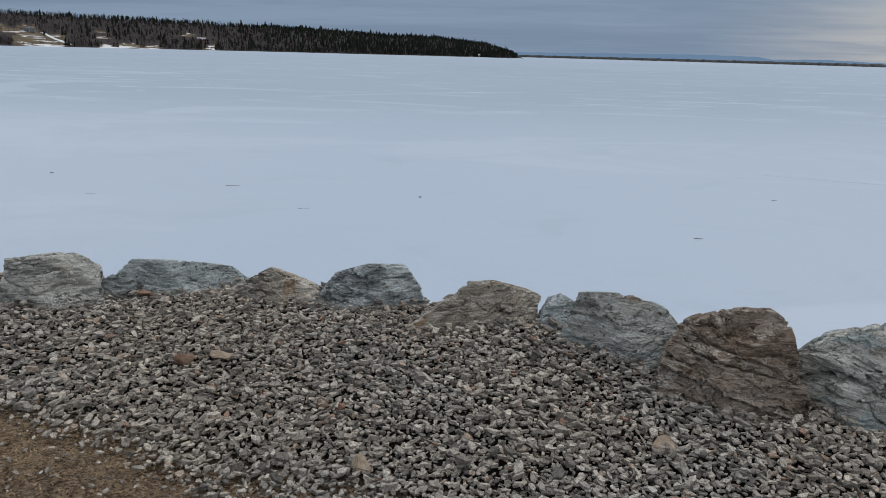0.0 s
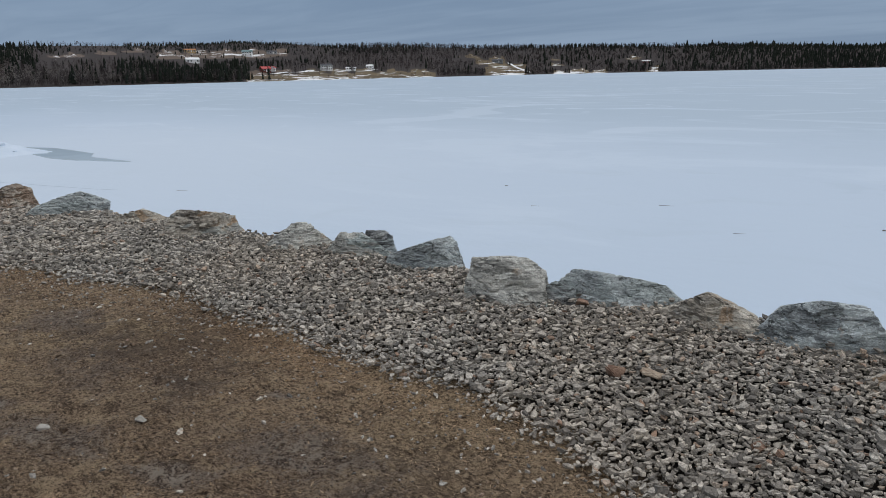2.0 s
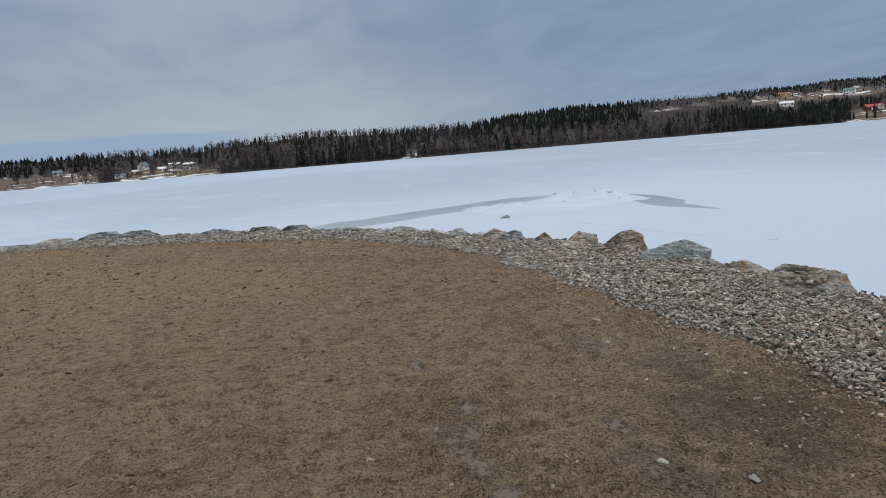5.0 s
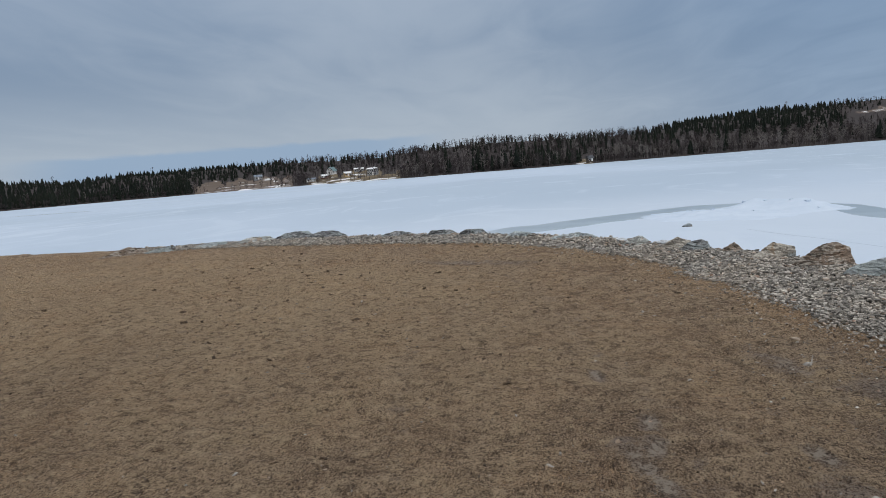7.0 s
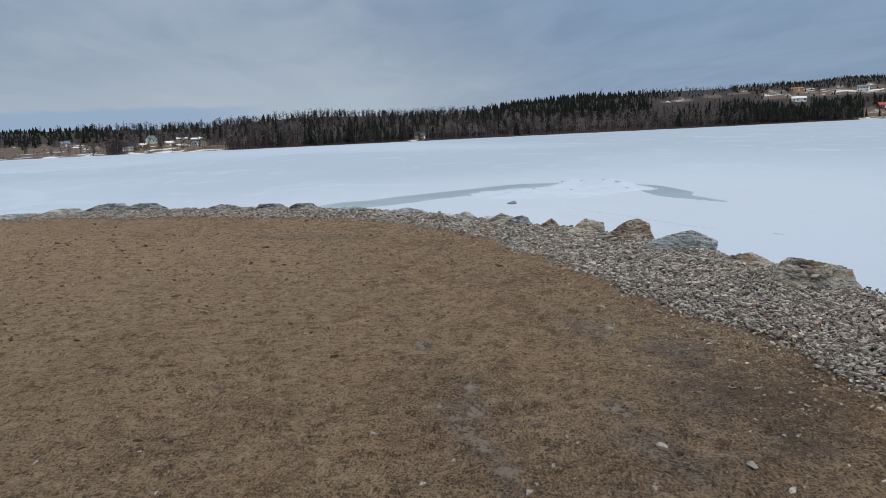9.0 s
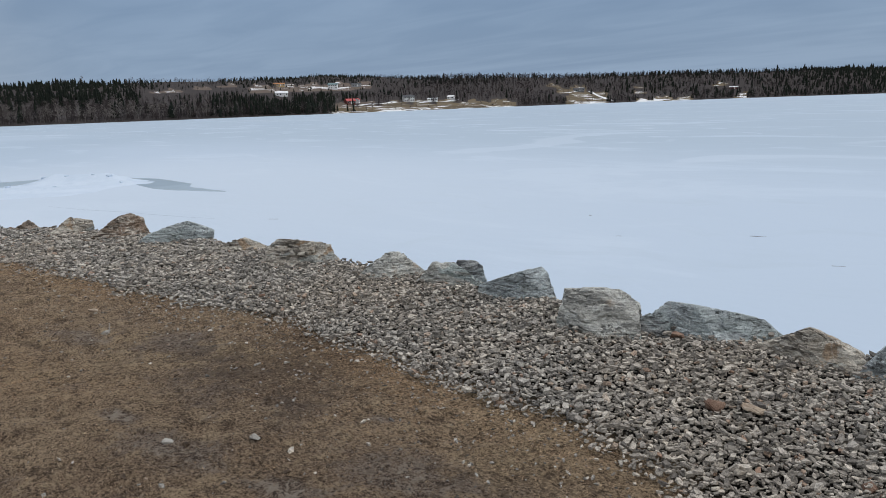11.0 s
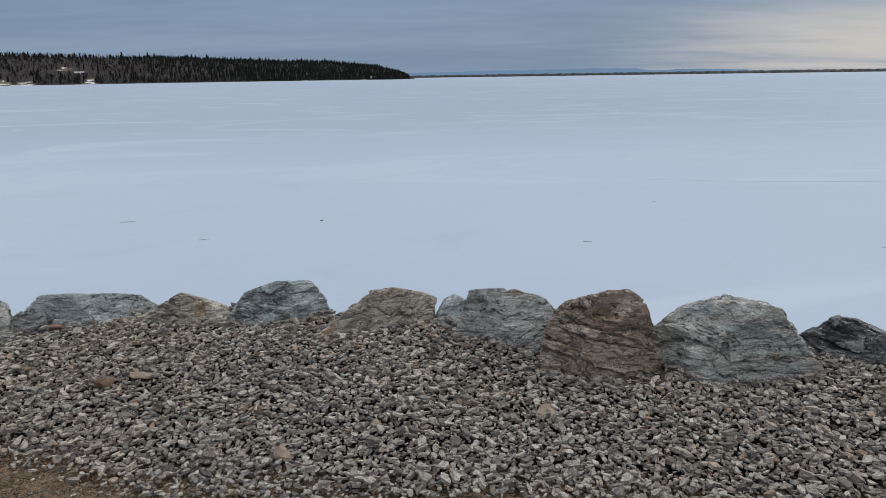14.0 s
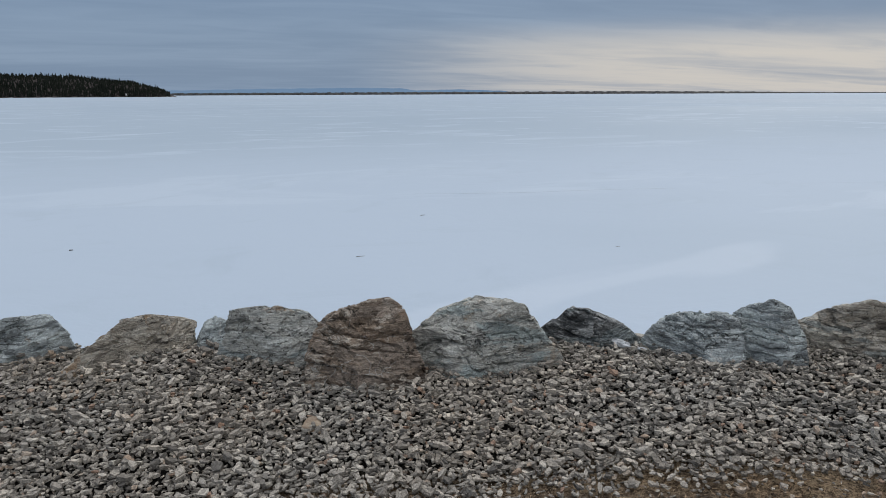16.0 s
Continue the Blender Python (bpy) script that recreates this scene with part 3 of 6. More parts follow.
def cover(p, e):
    """Bare soil, damp dark soil and crushed stone on the near ground."""
    bare = 0.10 + 0.16 * fbm(p[:, 0], p[:, 1], 0.45, 9.0)
    bare += 0.38 * np.exp(-((e + 0.75) / 0.55) ** 2) * (p[:, 0] > -9) * (0.7 + 0.5 * fbm(p[:, 0], p[:, 1], 0.9, 4.0))
    for x, y, rx, ry, turn in ((-3.84, 0.47, 0.9, 0.16, 12), (-3.2, 0.57, 0.5, 0.14, 5), (-4.88, 2.2, 0.8, 0.35, -5), (-2.83, 2.3, 0.22, 0.12, 0), (-3.3, 1.4, 0.7, 0.3, 10),
                               (-2.2, 2.0, 0.8, 0.4, 0), (-5.6, 1.75, 0.9, 0.25, 10), (1.6, 1.9, 1.5, 0.3, -20), (-12.5, -1.0, 2.5, 0.5, 60)):
        bare = np.maximum(bare, 0.62 * spot(p, x, y, rx * 0.8, ry * 0.8, turn))
    for x, y, rx, ry, turn in CRUSTS:
        bare = np.maximum(bare, 0.8 * spot(p, x, y, rx, ry * 1.6, turn))
    # wheel ruts that bend with the bank
    damp = 0.05 + 0.12 * fbm(p[:, 0], p[:, 1], 1.1, 3.0)
    for off in (-2.1, -3.7):
        bare = np.maximum(bare, 0.30 * np.exp(-((e - off) / 0.22) ** 2) * (p[:, 0] > -16))
    for x, y, r in ((-3.70, 1.2, 0.15), (-6.43, 0.2, 0.16), (-4.9, 1.62, 0.22), (-3.05, 2.54, 0.25), (-6.3, 0.2, 0.18), (-3.86, 2.7, 0.3), (-6.2, -0.78, 0.16), (-2.3, 2.45, 0.3), (-4.55, 1.62, 0.2), (-11.5, 1.55, 0.2), (-13.0, -7.8, 0.5), (-1.3, 2.35, 0.3)):
        damp = np.maximum(damp, 0.5 * spot(p, x, y, r * 1.0, r * 0.5, 8))
    damp = np.maximum(damp, 0.7 * spot(p, -5.75, 1.46, 0.6, 0.06, 10))
    damp = np.maximum(damp, (0.50 + 0.4 * fbm(p[:, 0], p[:, 1], 1.5, 7.0)) * np.exp(-((e + 0.55) / 0.8) ** 2) * smooth01((p[:, 0] + 5.6) / 1.6))
    stone = smooth01((e - 0.06 + 0.10 * grain(p * 1.9, 8, 4)) / 0.3)
    stone = stone * np.where(p[:, 0] < -15, smooth01((p[:, 1] + 12.6) / 1.2), 1.0)
    return np.clip(np.column_stack([bare, damp, stone]), 0, 1)


straw = smooth01((-ge - 0.9) / 3.0) * smooth01((-plan[:, 0] - 2.5) / 5.0) * np.clip(0.75 + 0.4 * fbm(plan[:, 0], plan[:, 1], 0.7, 11.0), 0, 1)
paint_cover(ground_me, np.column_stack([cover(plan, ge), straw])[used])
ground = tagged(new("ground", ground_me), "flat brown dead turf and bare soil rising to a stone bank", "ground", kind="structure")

# ---- sea ice to the horizon ----
ice_me = mesh_of("frozen_bay", [(-4500, -400, ICE_Z), (4500, -400, ICE_Z), (4500, 4500, ICE_Z), (-4500, 4500, ICE_Z)], [(0, 1, 2, 3)], ICE)
tagged(new("frozen_bay", ice_me), "frozen bay of snow-covered sea ice reaching the horizon", "ice", kind="structure")

# ---- boulders ----
def icosphere(level):
    bm = bmesh.new()
    bmesh.ops.create_icosphere(bm, subdivisions=level, radius=1.0)
    v = np.array([tuple(x.co) for x in bm.verts])
    f = np.array([[x.index for x in q.verts] for q in bm.faces])
    bm.free()
    return v, f


SPHERES = {k: icosphere(k) for k in (3, 5, 6, 7)}


def boulder(x, y, az, outline, depth, mat, label, seed=0, level=5, lean=0.18, crag=1.0):
    """A broken block: flat faces meeting in worn edges. outline: its upright section across the bank, as (along, height)."""
    r = np.random.default_rng(100 + seed)
    pts = np.array(outline, float)
    wide = np.ptp(pts[:, 0])
    deep = depth * wide / 2
    low = pts[:, 1].min()
    mid = np.array([pts[:, 0].mean() * 0.5, (pts[:, 1].max() + low) / 2 - 0.04])
    normals, dist = [], []
    area = sum(a[0] * b[1] - b[0] * a[1] for a, b in zip(pts, np.roll(pts, -1, 0)))
    order = pts if area > 0 else pts[::-1]
    for a, b in zip(order, np.roll(order, -1, 0)):
        d = b - a
        n2 = np.array([d[1], -d[0]]) / (np.hypot(*d) + 1e-9)
        if n2[1] < -0.35:
            continue
        tilt = 0.27 * n2[1] + 0.3 * lean * r.uniform(-1, 1) if n2[1] > 0.25 else lean * r.uniform(-1, 1)
        n3 = np.array([n2[0], tilt, n2[1]])
        long = np.linalg.norm(n3)
        normals.append(n3 / long)
        dist.append(max(((a - mid) @ n2) / long, 0.04))
    for side in (-1, 1):
        for k in range(4):
            n3 = np.array([r.uniform(-0.85, 0.85), side * 1.0, r.uniform(0.0, 0.8)])
            n3 /= np.linalg.norm(n3)
            normals.append(n3)
            dist.append(deep * r.uniform(0.70, 1.05))
    normals.append(np.array([0, 0, -1.0]))
    dist.append(mid[1] - low + 0.35)
    normals, dist = np.array(normals), np.array(dist)
    # chips knocked off the corners
    dirs, faces = SPHERES[level]
    corse = SPHERES[3][0]
    body = corse * np.min(dist / np.maximum(corse @ normals.T, 1e-3), axis=1)[:, None]
    more, far = [], []
    for _ in range(16):
        n3 = r.normal(size=3)
        n3[1] *= 1.3
        n3 /= np.linalg.norm(n3)
        if n3[2] < -0.3 or abs(n3[1]) < 0.6:
            continue
        more.append(n3)
        far.append(float((body @ n3).max()) * r.uniform(0.82, 0.97))
    normals, dist = np.concatenate([normals, more]), np.concatenate([dist, far])
    reach = dist / np.maximum(dirs @ normals.T, 1e-3)
    k = 170.0
    low_r = reach.min(axis=1)
    rad = low_r * np.sum((reach / low_r[:, None]) ** -k, axis=1) ** (-1 / k)
    p = dirs * rad[:, None]
    # split along the bedding into slabs that end in ledges, with flakes off and slots between
    size = min(wide, 0.8)
    q = p + 20.0 * r.random(3)
    bed = np.array((Matrix.Rotation(r.uniform(-0.35, 0.35), 3, "X") @ Matrix.Rotation(r.uniform(-0.3, 0.3), 3, "Y")).to_3x3())
    w = q @ bed.T
    level_at = w[:, 2] * 13.0 / size * 0.6 + 0.9 * grain(w * 3.5, seed, 4)
    layer = np.floor(level_at)
    part_way = level_at - layer
    cell = np.floor(w[:, :2] * 6.0 + 0.7 * np.column_stack([grain(w * 8.0, seed + 3, 3), grain(w * 8.0, seed + 5, 3)]) + layer[:, None] * 0.37)
    slab = lattice(np.column_stack([cell, layer]), seed + 9)
    slot = np.exp(-(np.minimum(part_way, 1 - part_way) / 0.10) ** 2) * (lattice(np.column_stack([cell * 0, layer]), seed + 4) > -0.3)
    flake = lattice(np.floor(w * np.array([11.0, 11.0, 24.0]) + 0.8 * grain(w * 14.0, seed + 7, 2)[:, None]), seed + 2)
    wear = 0.024 * slab - 0.030 * slot + 0.009 * flake + 0.020 * grain(w * 4.0, seed + 1, 3) + 0.010 * grain(w * 26.0, seed + 6, 3)
    wear = crag * (wear - np.percentile(wear, 80))
    rad = rad + size * np.minimum(wear, 0.5 * wear.std())
    p = dirs * rad[:, None]
    p[:, 2] += mid[1]
    p[:, 0] += mid[0]
    me = tri_mesh("boulder", p, faces, mat, False)
    ob = new("boulder", me)
    ob.matrix_world = pose(x, y, 0, 0, 0, az)
    return tagged(ob, label, "boulder", "boulders along the crest of the bank")

boulder(-0.09, 4.39, 4, [(-0.32, 0.09), (0.27, -0.05), (0.32, 0.18), (0.23, 0.22), (0.05, 0.26), (-0.1, 0.25)], 0.8, ROCK_TAN, "tan-grey broken boulder with a rusty side on crushed stone", 1, 6)
boulder(0.31, 4.40, -1, [(-0.15, -0.05), (0.18, -0.02), (0.12, 0.16), (0.03, 0.21), (-0.02, 0.19)], 1.2, ROCK_BLUE, "small pointed blue-grey stone wedged beside a boulder", 2)
boulder(0.63, 4.02, -5, [(-0.33, 0.02), (0.33, -0.02), (0.31, 0.21), (0.24, 0.29), (0.09, 0.35), (-0.07, 0.35), (-0.22, 0.34)], 0.8, ROCK_GREEN, "rounded grey-green boulder with thin pale veins", 3, 7, 0.18, 0.7)
boulder(1.11, 3.58, -15, [(-0.33, 0.1), (0.14, -0.08), (0.33, 0.02), (0.22, 0.41), (0.15, 0.46), (-0.13, 0.43), (-0.26, 0.31)], 1.0, ROCK_BROWN, "rugged brown boulder standing tall in the crushed stone", 4, 7, 0.3, 1.35)
boulder(1.85, 3.56, -24, [(-0.46, 0.16), (-0.38, -0.05), (0.46, 0.02), (0.22, 0.36), (0.1, 0.4), (-0.1, 0.4), (-0.3, 0.32)], 0.85, ROCK_PALE, "broad pale green-grey boulder with a tan top", 5, 7, 0.18, 0.9)
boulder(2.59, 3.62, -31, [(-0.34, 0.07), (-0.16, -0.02), (0.34, 0.05), (0.22, 0.15), (-0.03, 0.24), (-0.13, 0.24)], 0.9, ROCK_DARK, "low dark wet boulder with a white patch", 6, 6)
boulder(3.06, 3.22, -40, [(-0.32, 0.06), (0.32, 0.0), (0.27, 0.26), (0.19, 0.3), (-0.05, 0.29), (-0.19, 0.23)], 0.8, ROCK_BLUE, "blue-grey boulder with a brown sloping face", 7, 6)
boulder(3.44, 2.97, -46, [(-0.17, 0.34), (-0.03, -0.02), (0.19, 0.0), (0.17, 0.19), (0.08, 0.35), (-0.02, 0.39)], 1.3, ROCK_BLUE, "upright grey boulder with a dark split side", 8, 6)
boulder(4.02, 2.90, -50, [(-0.34, 0.16), (-0.24, -0.05), (0.44, 0.05), (0.34, 0.33), (0.05, 0.35), (-0.17, 0.27)], 0.8, ROCK_TAN, "wide brown-grey boulder half buried in crushed stone", 9)
boulder(-0.84, 4.58, 12, [(-0.39, 0.0), (0.39, -0.06), (0.23, 0.26), (-0.01, 0.27), (-0.22, 0.21)], 0.8, ROCK_BLUE, "pale blue-grey boulder with crushed stone heaped on it", 10, 6, 0.18, 0.7)
boulder(-1.37, 4.6, 16, [(-0.28, 0.13), (-0.03, -0.05), (0.3, -0.05), (0.16, 0.08), (-0.12, 0.21)], 1.0, ROCK_TAN, "low sloping tan-grey boulder", 11, 6)
boulder(-2.12, 4.68, 24, [(-0.52, 0.04), (0.43, -0.12), (0.52, -0.05), (0.24, 0.18), (-0.1, 0.205), (-0.35, 0.25)], 0.6, ROCK_BLUE, "long flat blue-grey boulder with white veins", 12, 6, 0.18, 0.45)
boulder(-2.78, 4.25, 33, [(-0.3, 0.0), (0.18, -0.03), (0.3, 0.1), (0.29, 0.22), (0.15, 0.32), (-0.23, 0.31)], 0.9, ROCK_PALE, "blocky pale grey-blue boulder with a flat top", 13, 6, 0.1, 0.7)
boulder(-2.42, 4.36, 28, [(-0.12, 0.02), (0.14, -0.02), (0.12, 0.12), (-0.02, 0.18), (-0.1, 0.12)], 1.0, ROCK_DARK, "small dark grey stone wedged between two boulders", 61)
boulder(-3.75, 4.55, 39, [(-0.36, 0.12), (0.08, -0.06), (0.32, -0.05), (0.24, 0.26), (0.2, 0.29)], 0.7, ROCK_BLUE, "wedge-shaped grey-blue boulder with a sharp peak", 14, 6, 0.18, 0.6)
boulder(-4.55, 4.53, 45, [(-0.27, 0.07), (0.24, -0.06), (0.27, 0.03), (0.06, 0.21), (-0.12, 0.22)], 0.9, ROCK_PALE, "low rounded grey boulder with a dark stone behind it", 15)
boulder(-4.62, 4.85, 45, [(-0.13, 0.05), (0.17, 0.03), (0.15, 0.12), (0.06, 0.17), (-0.08, 0.17)], 0.9, ROCK_DARK, "dark flat stone lying behind a grey boulder", 16)
boulder(-5.12, 4.42, 50, [(-0.26, 0.14), (-0.15, 0.04), (0.21, -0.06), (0.26, 0.06), (0.03, 0.28), (-0.09, 0.27)], 0.9, ROCK_PALE, "pale grey boulder sloping to a blunt end", 17)
boulder(-6.39, 4.23, 57, [(-0.39, 0.2), (-0.37, 0.08), (0.02, -0.05), (0.39, 0.0), (0.3, 0.2), (-0.25, 0.3)], 0.7, ROCK_TAN, "flat-topped grey boulder with rust-brown edges", 18)
boulder(-7.55, 4.16, 62, [(-0.34, 0.11), (0.09, -0.03), (0.34, 0.02), (0.04, 0.16)], 0.8, ROCK_TAN, "low brown-grey boulder sunk in the crushed stone", 19)
boulder(-8.77, 4.05, 66, [(-0.34, 0.17), (-0.17, -0.02), (0.33, -0.05), (0.34, 0.13), (0.06, 0.27)], 0.8, ROCK_BLUE, "sloping blue-grey boulder on the bank's crest", 20)
boulder(-9.80, 3.71, 70, [(-0.31, 0.12), (-0.13, 0.0), (0.31, 0.02), (0.23, 0.25), (0.09, 0.31), (-0.08, 0.27)], 0.8, ROCK_BROWN, "peaked boulder with a tan and rust face", 21)
boulder(-10.76, 3.40, 73, [(-0.25, 0.1), (0.25, 0.0), (0.21, 0.17), (-0.05, 0.24)], 0.9, ROCK_TAN, "small tan-grey boulder on the bank's crest", 22)
boulder(-11.57, 2.98, 75, [(-0.23, 0.03), (0.23, 0.0), (0.05, 0.17)], 1.0, ROCK_BROWN, "small pointed brown boulder", 23)
boulder(-12.05, 2.50, 79, [(-0.16, 0.05), (0.28, -0.02), (0.26, 0.17), (0.16, 0.2), (-0.06, 0.14)], 0.9, ROCK_DARK, "dark blue-grey boulder with a steep end", 24)
boulder(-12.42, 2.36, 79, [(-0.3, 0.06), (0.28, -0.02), (0.2, 0.15), (0.0, 0.22)], 0.8, ROCK_TAN, "grey boulder among crushed stone", 25)
boulder(-13.27, 1.84, 82, [(-0.29, 0.05), (0.29, 0.0), (0.09, 0.18), (-0.1, 0.15)], 0.9, ROCK_GREEN, "low pale boulder with lingering snow beside it", 26)
boulder(-15.11, 0.88, 86, [(-0.47, 0.037), (0.47, 0.0), (0.28, 0.104), (0.06, 0.133), (-0.22, 0.104)], 0.7, ROCK_BLUE, "flat grey boulder on the far bend of the bank", 27)
boulder(-16.13, -0.19, 91, [(-0.36, 0.067), (0.36, 0.0), (0.11, 0.104), (-0.22, 0.155)], 0.8, ROCK_BLUE, "tilted blue-grey slab on the bank's crest", 28)
boulder(-17.35, -1.40, 95, [(-0.42, 0.059), (0.42, 0.0), (0.22, 0.141), (-0.11, 0.148)], 0.8, ROCK_DARK, "dark grey boulder on the far bend of the bank", 29)
boulder(-17.8, -2.20, 95, [(-0.46, 0.059), (0.44, 0.0), (0.22, 0.126), (-0.22, 0.163)], 0.8, ROCK_DARK, "dark brown-grey boulder on the far bend of the bank", 30)
boulder(-18.41, -3.44, 101, [(-0.55, 0.052), (0.55, 0.0), (0.28, 0.089), (-0.06, 0.126)], 0.7, ROCK_DARK, "low dark boulder on the far bend of the bank", 31)
boulder(-19.9, -5.7, 107, [(-0.55, 0.074), (0.55, 0.0), (0.33, 0.126), (-0.22, 0.148)], 0.8, ROCK_DARK, "dark boulder in a heap at the bank's corner", 32)
boulder(-20.2, -6.7, 107, [(-0.61, 0.074), (0.55, 0.0), (0.33, 0.163), (-0.22, 0.178)], 0.8, ROCK_DARK, "dark grey boulder in a heap at the bank's corner", 33)
boulder(-19.9, -7.8, 113, [(-0.55, 0.044), (0.55, 0.0), (0.39, 0.133), (-0.11, 0.141)], 0.8, ROCK_GREEN, "pale boulder in a heap at the bank's corner", 34)
boulder(-19.6, -8.9, 113, [(-0.55, 0.037), (0.55, 0.0), (0.33, 0.104), (-0.22, 0.089)], 0.8, ROCK_BLUE, "low grey boulder near the bank's corner", 35)
boulder(-19.3, -10.25, 119, [(-0.37, 0.044), (0.4, 0.0), (0.28, 0.118), (0.0, 0.089)], 0.9, ROCK_DARK, "dark boulder at the edge of the turf", 36)
boulder(-19.1, -11.05, 119, [(-0.44, 0.059), (0.4, 0.0), (0.22, 0.126), (-0.11, 0.163)], 0.9, ROCK_BROWN, "brown boulder at the edge of the turf", 37)

CRACK_ICE = two_tone("refrozen_crack", (0.37, 0.455, 0.54), (0.41, 0.495, 0.585), 2.0, 0.6)

# ---- pressure ridge on the ice ----
def ridge_height(x, y):
    a = radians(40)
    u, w = (x + 37.4) * math.cos(a) + (y - 12.2) * math.sin(a), -(x + 37.4) * math.sin(a) + (y - 12.2) * math.cos(a)
    h = 0.46 * np.exp(-(u / 2.3) ** 2 - (w / 1.2) ** 2) + 0.20 * np.exp(-((u + 1.2) / 3.0) ** 2 - ((w + 3.0) / 2.4) ** 2)
    h += 0.16 * np.exp(-((u + 1.5) / 0.7) ** 2 - (w / 0.8) ** 2) + 0.14 * np.exp(-((u - 1.5) / 0.9) ** 2 - (w / 0.8) ** 2)
    h += (0.08 * fbm(x, y, 0.9, 1.0) + 0.10 * np.abs(fbm(x, y, 2.1, 3.0)) + 0.05 * fbm(x, y, 5.0, 7.0)) * np.clip(h * 8, 0, 1)
    edge = np.minimum.reduce([x + 50, -22 - x, y - 1, 24 - y]) / 5.0
    return (h - 0.045) * smooth01(edge) - 0.12 * (1 - smooth01(edge))


def ice_ridge():
    xs, ys = np.arange(-50, -21.9, 0.22), np.arange(1, 24.1, 0.22)
    X, Y = np.meshgrid(xs, ys)
    Z = ICE_Z + ridge_height(X.ravel(), Y.ravel())
    i = np.arange(X.size).reshape(X.shape)
    q = np.stack([i[:-1, :-1], i[:-1, 1:], i[1:, 1:], i[1:, :-1]], -1).reshape(-1, 4)
    t = np.concatenate([q[:, [0, 1, 2]], q[:, [0, 2, 3]]])
    me = tri_mesh("ice_ridge", np.column_stack([X.ravel(), Y.ravel(), Z]), t, RIDGE_SNOW, True)
    tagged(new("ice_ridge", me), "low white pressure ridge heaved up in the sea ice", "ice ridge", kind="structure")


ice_ridge()


def ice_block(u, w, size, turn, tilt, seed):
    """A broken slab of sea ice capped with snow."""
    r = np.random.default_rng(500 + seed)
    a = radians(40)
    x, y = -37.4 + u * math.cos(a) - w * math.sin(a), 12.2 + u * math.sin(a) + w * math.cos(a)
    bm = bmesh.new()
    n = 7
    ring = [(math.cos(2 * math.pi * k / n) * r.uniform(0.6, 1.1), math.sin(2 * math.pi * k / n) * r.uniform(0.4, 0.75)) for k in range(n)]
    low = [bm.verts.new((px * size, py * size, -0.25 * size)) for px, py in ring]
    top = [bm.verts.new((px * size * 0.92, py * size * 0.92, size * r.uniform(0.16, 0.26))) for px, py in ring]
    bm.faces.new(top)
    bm.faces.new(low[::-1])
    for k in range(n):
        bm.faces.new((low[k], low[(k + 1) % n], top[(k + 1) % n], top[k]))
    bmesh.ops.bevel(bm, geom=bm.edges[:], offset=0.05 * size, segments=2, affect="EDGES")
    me = bpy.data.meshes.new("ice_block")
    bm.to_mesh(me)
    bm.free()
    me.materials.append(RIDGE_SNOW)
    ob = new("ice_block", me)
    ob.matrix_world = pose(x, y, ICE_Z + max(float(ridge_height(np.array([x]), np.array([y]))[0]), 0.0) + 0.05 * size, tilt, tilt * 0.5, turn)
    tagged(ob, "broken snow-capped slab of sea ice on the ridge", "ice block", "slabs heaved up on the ridge")


for k, (u, w, size, turn, tilt) in enumerate(((-1.7, -0.3, 0.5, 20, 14), (-2.4, -0.6, 0.35, 70, -9), (-0.6, -0.2, 0.3, 110, 12), (0.7, -0.1, 0.32, 40, -12), (1.6, -0.3, 0.45, 10, 16), (2.3, -0.6, 0.3, 150, 8),
                                              (-3.2, -2.4, 0.4, 30, 6), (-1.4, -3.3, 0.35, 80, -7), (0.3, -2.6, 0.3, 10, 6), (-4.2, -1.6, 0.3, 55, 8))):
    ice_block(u, w, size * 0.45, turn, tilt * 0.7, k)


def flat_patch(name, corners, z, mat, label, category):
    """A sheet of bare ice with a ragged rim, a hand thick."""
    bm = bmesh.new()
    ring = []
    n = len(corners)
    for k in range(n):
        a, b = Vector(corners[k]), Vector(corners[(k + 1) % n])
        m = max(2, int((b - a).length / 0.5))
        for j in range(m):
            c = a.lerp(b, j / m)
            side = Vector((-(b - a).y, (b - a).x)).normalized() * (0.16 * noise.noise(Vector((c.x * 1.3, c.y * 1.3, 2.0))))
            ring.append(bm.verts.new((c.x + side.x, c.y + side.y, z)))
    top = bm.faces.new(ring)
    made = bmesh.ops.extrude_face_region(bm, geom=[top])
    for v in made["geom"]:
        if isinstance(v, bmesh.types.BMVert):
            v.co.z -= 0.1
    bmesh.ops.recalc_face_normals(bm, faces=bm.faces)
    me = bpy.data.meshes.new(name)
    bm.to_mesh(me)
    bm.free()
    me.materials.append(mat)
    return tagged(new(name, me), label, category, kind="structure")


flat_patch("melt_lead", [(-34.6, -3.0), (-36.7, -1.8), (-37.7, -1.0), (-37.8, 0.2), (-38.9, 1.5), (-40.6, 4.3), (-41.4, 5.8), (-42.6, 7.6), (-43.4, 9.4), (-43.0, 10.8), (-42.6, 12.1), (-40.9, 11.6), (-40.0, 10.2),
                           (-38.6, 8.3), (-38.0, 6.8), (-37.2, 5.2), (-36.6, 3.9), (-35.4, 2.5), (-34.7, 1.3), (-34.0, 0.0)],
           ICE_Z + 0.008, LEAD_ICE, "long grey strip of wet bare ice beside the ridge", "bare ice")
flat_patch("melt_pool", [(-39.6, 14.7), (-36.5, 15.6), (-32.3, 15.3), (-31.0, 14.6), (-27.6, 14.55), (-30.1, 13.6), (-32.0, 13.3), (-35.6, 13.8)],
           ICE_Z + 0.008, LEAD_ICE, "grey pool of wet bare ice behind the ridge", "bare ice")
